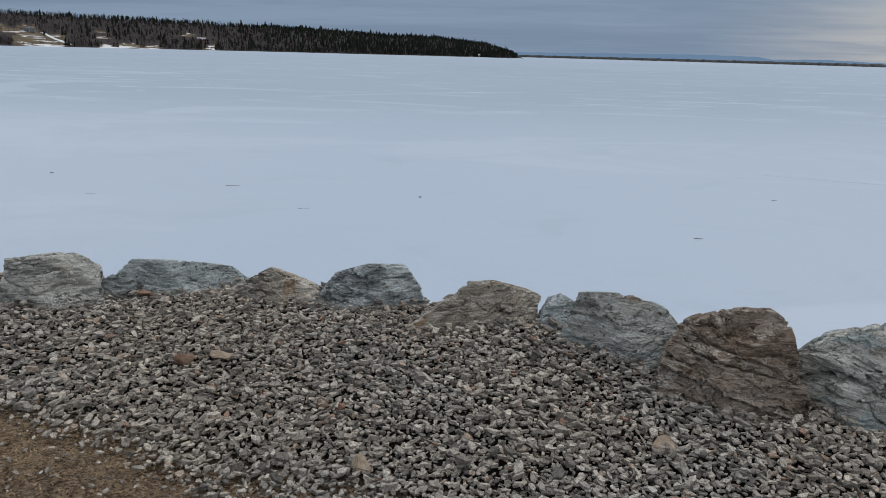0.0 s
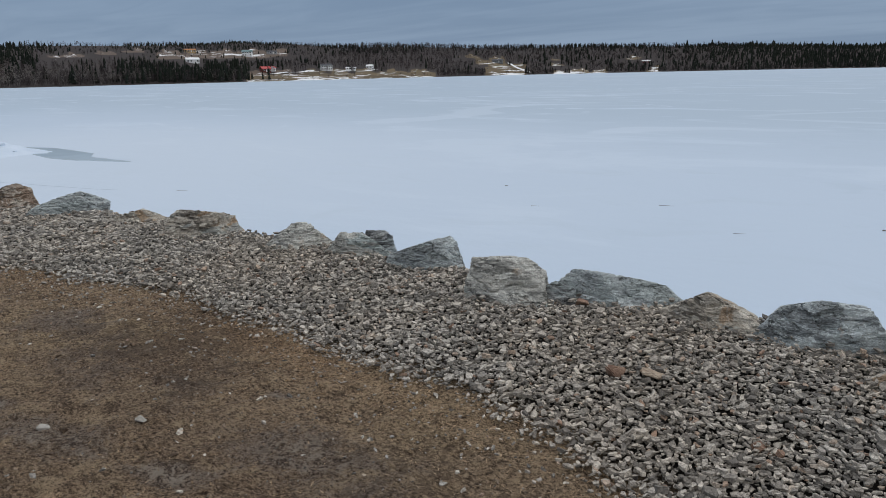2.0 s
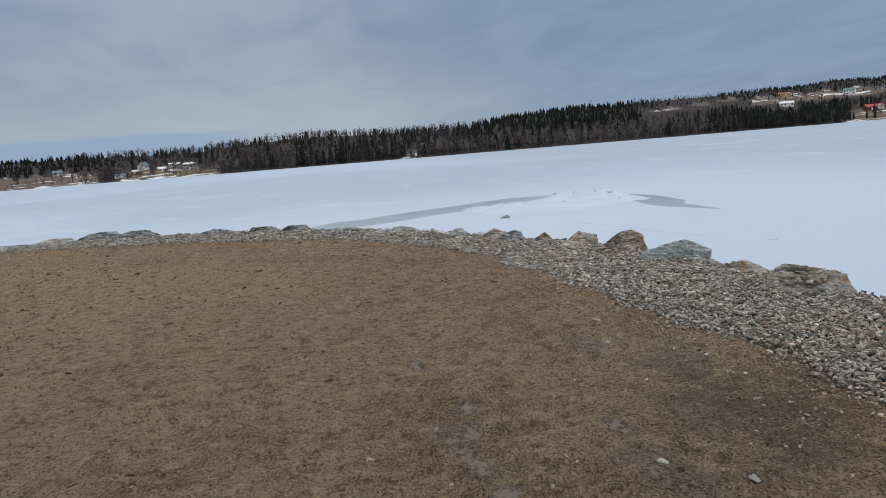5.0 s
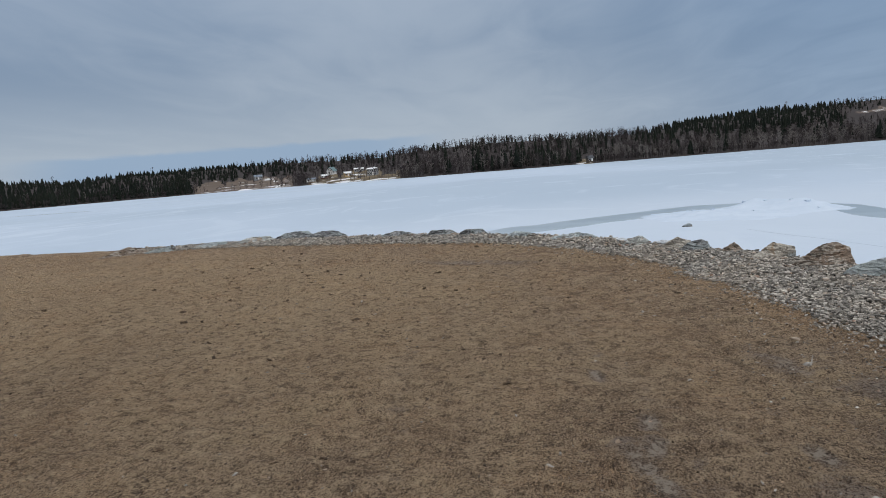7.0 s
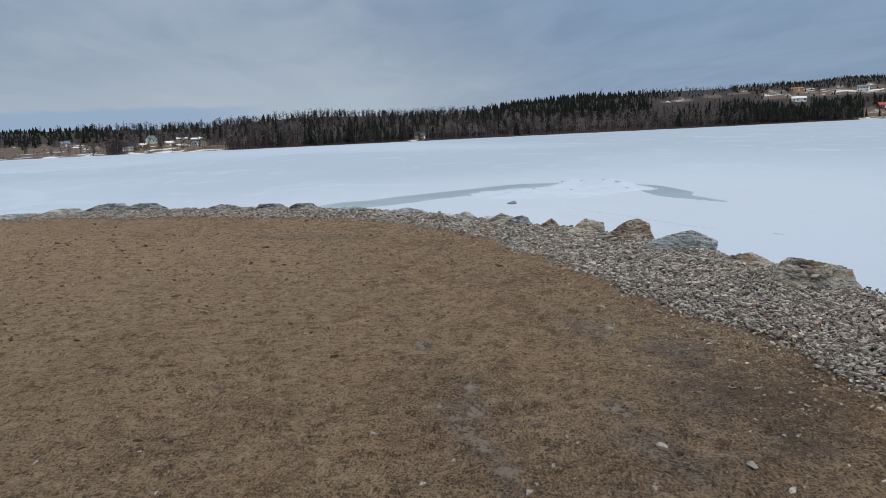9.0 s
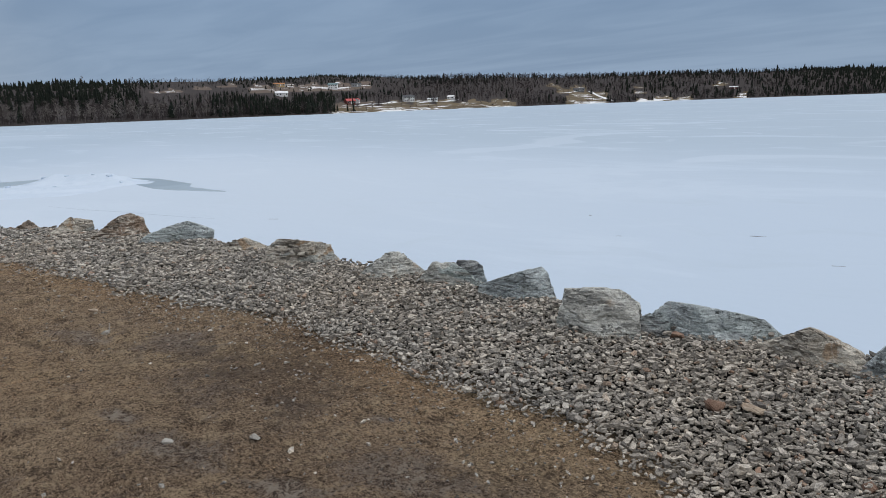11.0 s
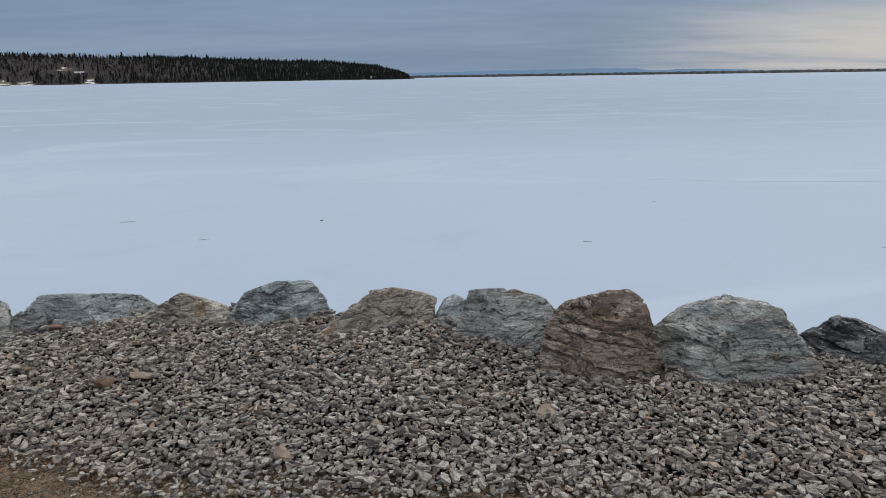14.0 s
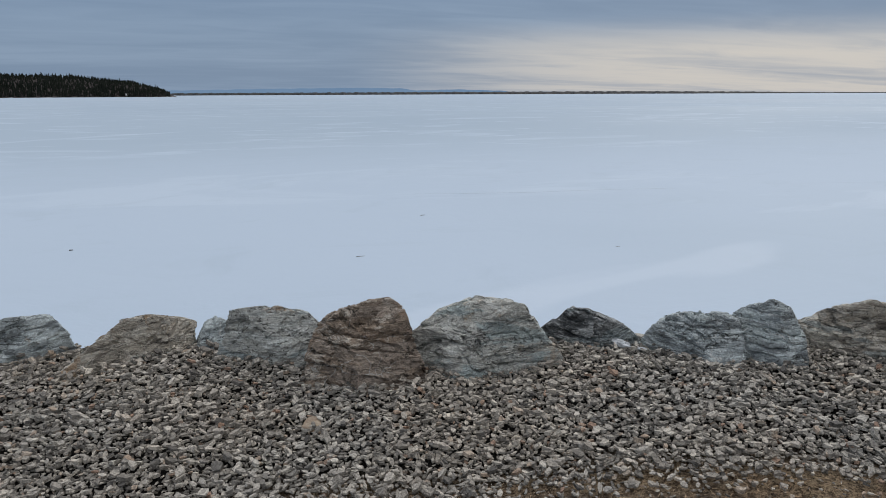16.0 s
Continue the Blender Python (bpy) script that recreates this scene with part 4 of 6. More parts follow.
flat_patch("melt_notch", [(-41.2, 12.5), (-42.2, 14.3), (-40.9, 13.9), (-40.2, 12.4)],
           ICE_Z + 0.008, LEAD_ICE, "small grey gap of wet ice in the ridge", "bare ice")
flat_patch("distant_lead", [(-184, -138), (-176, -112), (-172, -112), (-179, -137)], ICE_Z + 0.02, LEAD_ICE, "distant grey streak of wet ice near the far woods", "bare ice")


boulder(-31.9, 6.6, 78, [(-0.27, ICE_Z - 0.08), (0.26, ICE_Z - 0.08), (0.2, ICE_Z + 0.07), (0.05, ICE_Z + 0.11), (-0.15, ICE_Z + 0.07)], 0.9, ROCK_DARK, "dark rock breaking through the sea ice", 60)["group"] = ""


def ice_chip(x, y, length, width, turn):
    bm = bmesh.new()
    bmesh.ops.create_cone(bm, cap_ends=True, segments=6, radius1=width, radius2=width * 0.4, depth=length)
    bmesh.ops.rotate(bm, verts=bm.verts, cent=(0, 0, 0), matrix=Matrix.Rotation(radians(90), 3, "Y"))
    for v in bm.verts:
        v.co = Vector((v.co.x, v.co.y, max(v.co.z * 0.6, -0.01))) + Vector((0, 0.12 * length * math.sin(v.co.x * 5 / length), 0))
    me = bpy.data.meshes.new("driftwood")
    bm.to_mesh(me)
    bm.free()
    me.materials.append(CHIP)
    ob = new("driftwood", me)
    ob.matrix_world = pose(x, y, ICE_Z + 0.012, 0, 0, turn)
    tagged(ob, "dark scrap of driftwood frozen on the ice", "driftwood", "driftwood on the ice")


for x, y, ln, wd, turn in ((-2.13, 16.3, 0.09, 0.03, 10), (-6.65, 16.6, 0.45, 0.012, 6), (3.4, 13.6, 0.22, 0.014, -12), (6.1, 17.9, 0.16, 0.016, 8), (-4.3, 14.5, 0.3, 0.008, 12),
                          (8.7, 12.6, 0.16, 0.008, -4), (-9.2, 14.9, 0.28, 0.008, 20), (-11.6, 17.2, 0.12, 0.02, 5), (-19.0, 11.5, 0.4, 0.012, 24)):
    ice_chip(x, y, ln * 0.75, wd * 0.8, turn)


def ice_crack(points, width):
    """A thin refrozen crack, drawn as a shallow furrow's lip."""
    bm = bmesh.new()
    rows = []
    for k in range(len(points) - 1):
        a, b = Vector(points[k]), Vector(points[k + 1])
        for j in range(8):
            c = a.lerp(b, j / 8)
            w = width * (0.4 + 0.8 * abs(noise.noise(Vector((c.x * 0.8, c.y * 0.8, 5)))))
            off = 0.10 * noise.noise(Vector((c.x * 0.5, c.y * 0.5, 9)))
            rows.append([bm.verts.new((c.x, c.y + off + s * w, ICE_Z + h)) for s, h in ((-1, 0.003), (0, 0.006), (1, 0.003))])
    for r0, r1 in zip(rows, rows[1:]):
        for j in (0, 1):
            bm.faces.new((r0[j], r1[j], r1[j + 1], r0[j + 1]))
    me = bpy.data.meshes.new("ice_crack")
    bm.to_mesh(me)
    bm.free()
    me.materials.append(CRACK_ICE)
    tagged(new("ice_crack", me), "thin grey refrozen crack across the ice", "ice crack", "cracks in the ice", "structure")


ice_crack([(7.1, 22.0), (8.7, 21.5), (10.4, 21.1), (13.9, 20.6), (16.2, 20.1)], 0.03)
ice_crack([(-29.3, 8.3), (-26.7, 8.9), (-24.6, 9.5), (-22.3, 10.0), (-20.6, 10.6)], 0.02)


def snow_clump(x, y, z, wide, deep, tall, turn):
    bm = bmesh.new()
    bmesh.ops.create_icosphere(bm, subdivisions=4, radius=1.0)
    for v in bm.verts:
        w = v.co * (1 + 0.35 * noise.noise(v.co * 2.3 + Vector((x, y, 0))) + 0.1 * noise.noise(v.co * 7))
        v.co = Vector((w.x * wide, w.y * deep, w.z * tall))
    for f in bm.faces:
        f.smooth = True
    me = bpy.data.meshes.new("snow_clump")
    bm.to_mesh(me)
    bm.free()
    me.materials.append(CLUMP_SNOW)
    ob = new("snow_clump", me)
    ob.matrix_world = pose(x, y, z, 0, 0, turn)
    tagged(ob, "last clump of old white snow between the stones", "snow", "snow left on the bank")


CLUMP_SNOW = two_tone("old_snow", (0.30, 0.32, 0.34), (0.66, 0.69, 0.72), 28.0, 0.7, relief=0.01)
snow_clump(2.63, 3.34, 0.10, 0.07, 0.03, 0.022, -70)
snow_clump(2.74, 3.28, 0.07, 0.035, 0.014, 0.01, -40)
snow_clump(-13.8, 1.62, 0.05, 0.25, 0.1, 0.06, 30)
snow_clump(-12.9, 2.25, 0.05, 0.22, 0.1, 0.07, 30)

# ---- the far shore ----
FAR_AZ = (0.2, 0.5, 1.5, 3, 3.5, 6.9, 14, 18.7, 28, 36, 43, 47, 54.5, 57, 62, 68, 73, 77.2, 80.5, 85, 89, 92, 98.7, 101, 109.5, 115.6, 121.6, 123.4, 126.4, 136)
FAR_TOP = (-0.1, 0.1, 0.5, 0.87, 0.95, 1.25, 1.52, 1.69, 1.85, 1.95, 2.23, 2.27, 2.6, 2.45, 2.45, 2.5, 2.55, 2.36, 1.85, 1.9, 2.0, 2.13, 1.94, 1.65, 1.77, 1.74, 1.63, 1.45, 1.65, 1.7)


def shore_radius(az):
    return np.interp(az, (0, 3, 20, 32, 45, 54, 65, 85, 99, 107, 114, 126, 136), (890, 930, 860, 740, 580, 500, 440, 420, 440, 520, 560, 500, 480)) + 6 * np.sin(az * 1.9) + 4 * np.sin(az * 4.7 + 1)


def hill_depth(az):
    return np.interp(az, (0, 8, 30, 136), (90, 220, 400, 420))


def tree_height(az):
    return np.interp(az, (0, 2, 6, 20, 40, 60, 100, 136), (4, 5, 6.5, 7.5, 8.5, 10.5, 11, 12))


def back_height(az):
    """Height of the trees on the upper slopes, which are thin and young over the village."""
    return tree_height(az) * np.interp(az, (45, 50, 66, 69), (1.0, 0.55, 0.55, 1.0))


def far_height(az, dist):
    """Height of the far land over a place given by azimuth (degrees) and distance."""
    r0, dep = shore_radius(az), hill_depth(az)
    top = (r0 + dep) * np.tan(np.radians(np.interp(az, FAR_AZ, FAR_TOP))) + 1.6 - 0.58 * back_height(az) - ICE_Z
    s = (dist - r0) / dep
    z = np.maximum(top, 0.6) * smooth01(s * 0.92 + 0.04) + np.clip((dist - r0) * 0.12, -0.6, 0.9)
    x, y = -dist * np.sin(np.radians(az)), dist * np.cos(np.radians(az))
    z = z + 0.8 * fbm(x, y, 0.03, 1.0) * np.clip(s * 4, 0, 1)
    z = np.where(s > 1.25, z - (s - 1.25) * 60, z)
    return ICE_Z + z


def far_place(az, dist):
    a = np.radians(az)
    return -dist * np.sin(a), dist * np.cos(a), far_height(az, dist)


# openings in the woods: azimuth from, to; elevation from, to (degrees, seen from the bank)
OPENINGS = ((39.5, 54.2, -0.6, 0.27), (44.0, 53.6, 0.2, 0.40), (32.6, 36.2, -0.6, 0.62), (34.2, 36.9, 0.5, 1.05), (36.2, 38.3, 1.02, 1.26), (64.4, 67.2, 1.52, 1.74), (62.2, 64.7, 1.62, 1.86), (60.2, 62.6, 1.75, 2.0),
            (50.6, 60.3, 1.36, 1.92), (56.9, 58.5, 1.0, 1.4), (99.6, 107.2, -0.6, 0.10), (101.0, 103.9, 0.0, 0.50), (104.4, 105.7, 0.0, 0.55), (107.9, 115.6, -0.6, 0.46), (23.2, 26.0, 0.70, 0.86), (29.3, 31.2, 0.32, 0.5), (30.0, 31.2, 0.75, 0.9), (26.5, 31, -0.3, 0.05), (22.8, 24.2, -0.3, 0.2), (84.6, 86.2, -0.6, -0.1))


def openness(az, dist):
    el = np.degrees(np.arctan2(far_height(az, dist) - 1.6, dist))
    o = np.zeros_like(az)
    wob = 0.12 * np.sin(az * 3.1) + 0.08 * np.sin(az * 7.3 + 1)
    for a0, a1, e0, e1 in OPENINGS:
        soft = np.minimum.reduce([(az - a0) / 0.5, (a1 - az) / 0.5, (el - e0) / 0.06, (e1 + wob - el) / 0.06])
        o = np.maximum(o, np.clip(soft, 0, 1))
    return o


def far_land():
    azs = np.arange(-0.5, 136.1, 0.3)
    steps = np.concatenate([np.linspace(-0.03, 0.3, 26), np.linspace(0.33, 1.6, 24)])
    A, S = np.meshgrid(azs, steps)
    az, s = A.ravel(), S.ravel()
    dist = shore_radius(az) + s * hill_depth(az)
    z = far_height(az, dist)
    taper = smooth01((az - 0.0) / 0.6)
    z = np.where(taper < 1, ICE_Z + (z - ICE_Z) * taper - 0.3 * (1 - taper), z)
    x, y = -dist * np.sin(np.radians(az)), dist * np.cos(np.radians(az))
    i = np.arange(A.size).reshape(A.shape)
    q = np.stack([i[:-1, :-1], i[1:, :-1], i[1:, 1:], i[:-1, 1:]], -1).reshape(-1, 4)
    me = tri_mesh("far_shore", np.column_stack([x, y, z]), np.concatenate([q[:, [0, 1, 2]], q[:, [0, 2, 3]]]), HILL, True)
    o = openness(az, dist)
    red = np.maximum(smooth01((az - 106.5) / 1.5) * smooth01((116 - az) / 1.0), (az > 50) * (az < 68) * (dist > shore_radius(az) + 60))
    snow = 0.42 * o + 0.12 * np.exp(-((dist - shore_radius(az) - 2) / 4.0) ** 2)
    snow = snow + 0.40 * (1 - o) * np.exp(-((dist - shore_radius(az) - 1.5) / 2.2) ** 2) + 0.12 * o * (az < 32)
    snow = snow + 0.02 * o * ((az > 50) & (az < 68) & (dist > shore_radius(az) + 60)) - 0.07 * o * (az > 107)
    paint_cover(me, np.column_stack([o, red, np.clip(snow, 0, 1)]))
    tagged(new("far_shore", me), "low wooded hills with brown fields and snow patches across the bay", "hillside", kind="structure")


far_land()


def spruce_shapes(r):
    """A ragged spruce: tiers of drooping boughs on a thin trunk. Height 1."""
    v, f = [], []
    tiers, sides = 5, 6
    for k in range(tiers):
        lo, hi = 0.08 + 0.17 * k, min(1.0, 0.08 + 0.17 * k + 0.30)
        rad = (0.185 * (1 - k / (tiers + 0.4)) + 0.02) * r.uniform(0.85, 1.15)
        base = len(v)
        turn = r.uniform(0, 6)
        for j in range(sides):
            a = turn + 2 * math.pi * j / sides
            q = rad * r.uniform(0.6, 1.2)
            v.append((q * math.cos(a), q * math.sin(a), lo + r.uniform(-0.03, 0.03)))
        v.append((r.uniform(-0.01, 0.01), r.uniform(-0.01, 0.01), hi))
        for j in range(sides):
            f.append((base + j, base + (j + 1) % sides, base + sides))
    return np.array(v), np.array(f)


def bare_shapes(r):
    """A leafless hardwood: trunk and rising limbs with twigs. Height 1."""
    v, f = [], []

    def limb(a, b, w):
        k = len(v)
        side = np.cross(np.array(b) - np.array(a), (r.uniform(-1, 1), r.uniform(-1, 1), 0.1))
        side = side / (np.linalg.norm(side) + 1e-9) * w
        other = np.cross(np.array(b) - np.array(a), side)
        other = other / (np.linalg.norm(other) + 1e-9) * w
        v.extend([np.array(a) + side, np.array(a) - side * 0.5 + other, np.array(a) - side * 0.5 - other, np.array(b)])
        f.extend([(k, k + 1, k + 3), (k + 1, k + 2, k + 3), (k + 2, k, k + 3)])

    def twig(a, b, w):
        k = len(v)
        side = np.cross(np.array(b) - np.array(a), (r.uniform(-1, 1), r.uniform(-1, 1), 0.2))
        side = side / (np.linalg.norm(side) + 1e-9) * w
        v.extend([np.array(a) + side, np.array(a) - side, np.array(b)])
        f.append((k, k + 1, k + 2))

    limb((0, 0, 0), (r.uniform(-0.03, 0.03), r.uniform(-0.03, 0.03), 0.96), 0.012)
    for k in range(9):
        h = r.uniform(0.25, 0.75)
        a = r.uniform(0, 2 * math.pi)
        out = r.uniform(0.05, 0.21)
        tip = np.array((out * math.cos(a), out * math.sin(a), min(0.99 - 1.2 * out, h + r.uniform(0.15, 0.32))))
        twig((0, 0, h), tip, 0.010)
        for j in range(4):
            m = np.array((0, 0, h)) * 0.45 + tip * 0.55
            b = a + r.uniform(-1.5, 1.5)
            twig(m, m + np.array((0.09 * math.cos(b), 0.09 * math.sin(b), r.uniform(0.03, 0.12))), 0.013)
    return np.array(v), np.array(f)


def forest(name, shapes, x, y, z, h, wide, mat, label):
    """Many trees joined into one."""
    vs, fs, n = [], [], 0
    turn = rng.uniform(0, 2 * math.pi, len(x))
    pick = rng.integers(0, len(shapes), len(x))
    for k, (sv, sf) in enumerate(shapes):
        m = np.where(pick == k)[0]
        if not len(m):
            continue
        c, s = np.cos(turn[m])[:, None], np.sin(turn[m])[:, None]
        ww = (h[m] * wide[m])[:, None]
        px = (sv[None, :, 0] * c - sv[None, :, 1] * s) * ww + x[m][:, None]
        py = (sv[None, :, 0] * s + sv[None, :, 1] * c) * ww + y[m][:, None]
        pz = sv[None, :, 2] * h[m][:, None] + z[m][:, None]
        vs.append(np.stack([px, py, pz], -1).reshape(-1, 3))
        fs.append((sf[None] + (np.arange(len(m)) * len(sv))[:, None, None] + n).reshape(-1, 3))
        n += len(m) * len(sv)
    me = tri_mesh(name, np.concatenate(vs), np.concatenate(fs), mat)
    return tagged(new(name, me), label, "woods", kind="stuff")


def far_woods():
    r = np.random.default_rng(11)
    n1, n2 = 4600, 15000
    az = np.concatenate([r.uniform(0.55, 133, n1), r.uniform(0.6, 133, n2), r.uniform(0.6, 62, 7000)])
    s = np.concatenate([r.uniform(0.004, 0.075, n1), r.uniform(0.05, 1.0, n2) ** 0.9, r.uniform(0.05, 1.0, 7000) ** 0.7])
    keep = r.random(len(az)) < np.interp(az, (0, 30, 60, 136), (1.0, 1.0, 0.85, 0.8))
    az, s = az[keep], s[keep]
    dist = shore_radius(az) + s * hill_depth(az)
    o = openness(az, dist)
    keep = r.random(len(az)) > o * np.where(s > 0.4, 0.9, 0.975) * np.interp(az, (96, 99, 108, 115), (1.0, 0.86, 0.86, 0.97))
    az, s, dist = az[keep], s[keep], dist[keep]
    x, y, z = far_place(az, dist)
    h = np.where(s < 0.35, tree_height(az), back_height(az)) * np.clip(r.normal(0.84, 0.18, len(az)), 0.35, 1.2) * np.where(s < 0.03, 0.85, 1.0)
    # trees below an opening are the short ones that let it be seen
    foot = np.degrees(np.arctan2(z - 1.6, dist))
    fits = np.ones(len(az), bool)
    for a0, a1, e0, e1 in OPENINGS:
        under = (az > a0 - 0.1) & (az < a1 + 0.1) & (foot < e0) & (e0 > 0.3)
        room = dist * np.tan(np.radians(e0 + 0.10 * np.sin(az * 9.0) + 0.05 * np.sin(az * 23.0))) + 1.6 - z
        h = np.where(under, np.minimum(h, room), h)
    fits &= h > 2.2
    az, s, dist, x, y, z, h = az[fits], s[fits], dist[fits], x[fits], y[fits], z[fits], h[fits]
    crown = np.degrees(np.arctan2(z + h - 1.6, dist))
    grove = fbm(x, y, 0.018, 6.0, 3)
    share = np.interp(az, (0, 8, 15, 22, 32, 36, 45, 50, 52, 58, 60, 64, 80, 84, 88, 92, 95, 99, 108, 113, 116, 136), (.95, .85, .42, .18, .12, .05, .04, .15, .5, .55, .3, .06, .06, .12, .2, .15, .08, .04, .08, .5, .9, .9))
    split = np.interp(az, (0, 8, 18, 22, 40, 47, 50, 60, 66, 68, 80, 84, 100, 136), (0.0, 0.5, 1.2, 1.7, 2.0, 2.0, 1.95, 2.2, 2.15, 1.72, 1.72, 1.75, 1.6, 1.2)) + 0.12 * fbm(az, az, 2.0, 3.0)
    ridge = np.interp(az, (0, 18, 24, 36, 46, 58, 66, 69, 79, 82, 98, 106, 113, 136), (.5, .4, .2, .1, .3, .25, .12, .9, .9, .1, .08, .25, .8, .8)) * (crown > split)
    dark = r.random(len(az)) < np.clip(share + 0.45 * (grove - 0.1) * np.interp(az, (12, 18, 46, 50, 58, 62, 112, 116), (1, 0.2, 0.1, 1, 1, 0.25, 0.25, 0.6)) + ridge, 0.02, 0.98)
    dark &= ~((az > 99) & (az < 116) & (openness(az, dist) > 0.2))
    h = np.where(dark & (az > 106), h * 0.74, h)
    h = np.where(dark & (s > 0.45), h * np.interp(az, (0, 20, 34, 40, 78, 84), (0.8, 0.78, 0.75, 0.62, 0.62, 0.7)) * r.uniform(0.6, 1.2, len(az)), h)
    h = np.where(dark & (r.random(len(az)) < 0.08), h * 1.12, h * 0.93)
    h = np.where(dark & (az < 33) & (r.random(len(az)) < 0.12), h * 1.35, h)
    z = z - 0.3
    sp = [spruce_shapes(r) for _ in range(10)]
    ba = [bare_shapes(r) for _ in range(10)]
    d, b = np.where(dark)[0], np.where(~dark)[0]
    forest("far_spruce_woods", sp, x[d], y[d], z[d], h[d], r.uniform(0.85, 1.25, len(d)) * np.where(s[d] > 0.45, 1.55, 1.1), SPRUCE, "dark green spruce woods on the far hillside")
    pale = r.random(len(b)) < np.where(s[b] < 0.07, np.interp(az[b], (20, 58, 64, 80, 90, 100), (0.04, 0.14, 0.5, 0.5, 0.32, 0.15)), np.interp(az[b], (20, 50, 58, 66, 70), (0.03, 0.05, 0.2, 0.2, 0.06)))
    forest("far_hardwood_woods", ba, x[b[~pale]], y[b[~pale]], z[b[~pale]], h[b[~pale]] * r.uniform(0.75, 1.0, (~pale).sum()), r.uniform(0.8, 1.5, (~pale).sum()), BARE, "leafless grey-brown hardwood trees on the far hillside")
    forest("far_birch_trees", ba, x[b[pale]], y[b[pale]], z[b[pale]], h[b[pale]] * 0.95, r.uniform(0.8, 1.3, pale.sum()), BIRCH, "pale leafless trunks along the far shore")
    # scrub along the waterline
    n3 = 3000
    az = r.uniform(0.6, 133, n3)
    dist = shore_radius(az) + r.uniform(1.0, 16, n3)
    keep = r.random(n3) > openness(az, dist) * 0.93
    az, dist = az[keep], dist[keep]
    x, y, z = far_place(az, dist)
    forest("far_scrub", ba, x, y, z - 0.2, r.uniform(1.2, 4.5, len(x)), r.uniform(2.0, 3.6, len(x)), BARE, "low leafless scrub along the far waterline")


far_woods()

# ---- houses on the far shore ----
WALL_WHITE = two_tone("white_siding", (0.70, 0.72, 0.73), (0.80, 0.81, 0.81), 0.8, stretch=(0.2, 0.2, 6))
WALL_GREY = two_tone("grey_siding", (0.24, 0.25, 0.26), (0.32, 0.33, 0.34), 0.8, stretch=(0.2, 0.2, 6))
WALL_RED = two_tone("dark_red_siding", (0.10, 0.035, 0.03), (0.16, 0.055, 0.045), 0.8, stretch=(0.2, 0.2, 6))
WALL_TAN = two_tone("tan_siding", (0.42, 0.30, 0.15), (0.52, 0.38, 0.20), 0.8, stretch=(0.2, 0.2, 6))
WALL_LOG = two_tone("dark_timber", (0.05, 0.04, 0.035), (0.09, 0.075, 0.06), 0.8, stretch=(0.2, 0.2, 6))
ROOF_RED = two_tone("red_metal_roof", (0.36, 0.05, 0.05), (0.46, 0.08, 0.075), 0.5, 0.5)
ROOF_DARK = two_tone("dark_shingles", (0.06, 0.065, 0.075), (0.11, 0.115, 0.125), 2.0)
ROOF_TEAL = two_tone("green_metal_roof", (0.10, 0.17, 0.18), (0.15, 0.24, 0.25), 0.5, 0.5)
ROOF_BLUE = two_tone("blue_grey_roof", (0.16, 0.20, 0.26), (0.22, 0.27, 0.33), 0.5, 0.5)
ROOF_SNOW = two_tone("snowy_roof", (0.72, 0.75, 0.78), (0.82, 0.83, 0.84), 0.5)
ROOF_ORANGE = two_tone("orange_roof", (0.40, 0.17, 0.07), (0.48, 0.24, 0.11), 0.5)
PANE = two_tone("dark_window_glass", (0.02, 0.025, 0.03), (0.05, 0.06, 0.07), 3.0, 0.15, spec=0.6)
TRIM = two_tone("white_trim", (0.72, 0.73, 0.73), (0.80, 0.80, 0.80), 2.0)


def cuboid(w, d, h, x=0, y=0, z=0, bevel=0.0):
    bm = bmesh.new()
    bmesh.ops.create_cube(bm, size=1.0)
    for v in bm.verts:
        v.co = Vector((v.co.x * w + x, v.co.y * d + y, (v.co.z + 0.5) * h + z))
    if bevel:
        bmesh.ops.bevel(bm, geom=bm.edges[:], offset=bevel, segments=1, affect="EDGES")
    return bm


def gable(w, d, h, pitch, z):
    """Pitched roof with eaves and thickness; the ridge runs along w."""
    bm = bmesh.new()
    e, th = 0.45, 0.22
    sec = [(-d / 2 - e, z - e * pitch), (0, z + d / 2 * pitch), (d / 2 + e, z - e * pitch), (d / 2 + e, z - e * pitch + th), (0, z + d / 2 * pitch + th), (-d / 2 - e, z - e * pitch + th)]
    a = [bm.verts.new((-w / 2 - e, y, q)) for y, q in sec]
    b = [bm.verts.new((w / 2 + e, y, q)) for y, q in sec]
    for k in range(6):
        bm.faces.new((a[k], a[(k + 1) % 6], b[(k + 1) % 6], b[k]))
    for s in (a, b):
        bm.faces.new((s[0], s[1], s[4], s[5]))
        bm.faces.new((s[1], s[2], s[3], s[4]))
    bmesh.ops.recalc_face_normals(bm, faces=bm.faces)
    return bm


def walls(w, d, h, pitch):
    """Body of the house with its gable ends closed up to the roof."""
    bm = bmesh.new()
    sec = [(-d / 2, -1.2), (d / 2, -1.2), (d / 2, h), (0, h + d / 2 * pitch), (-d / 2, h)]
    a = [bm.verts.new((-w / 2, y, z)) for y, z in sec]
    b = [bm.verts.new((w / 2, y, z)) for y, z in sec]
    for k in range(5):
        bm.faces.new((a[k], a[(k + 1) % 5], b[(k + 1) % 5], b[k]))
    bm.faces.new(a[::-1])
    bm.faces.new(b)
    bmesh.ops.recalc_face_normals(bm, faces=bm.faces)
    return bm


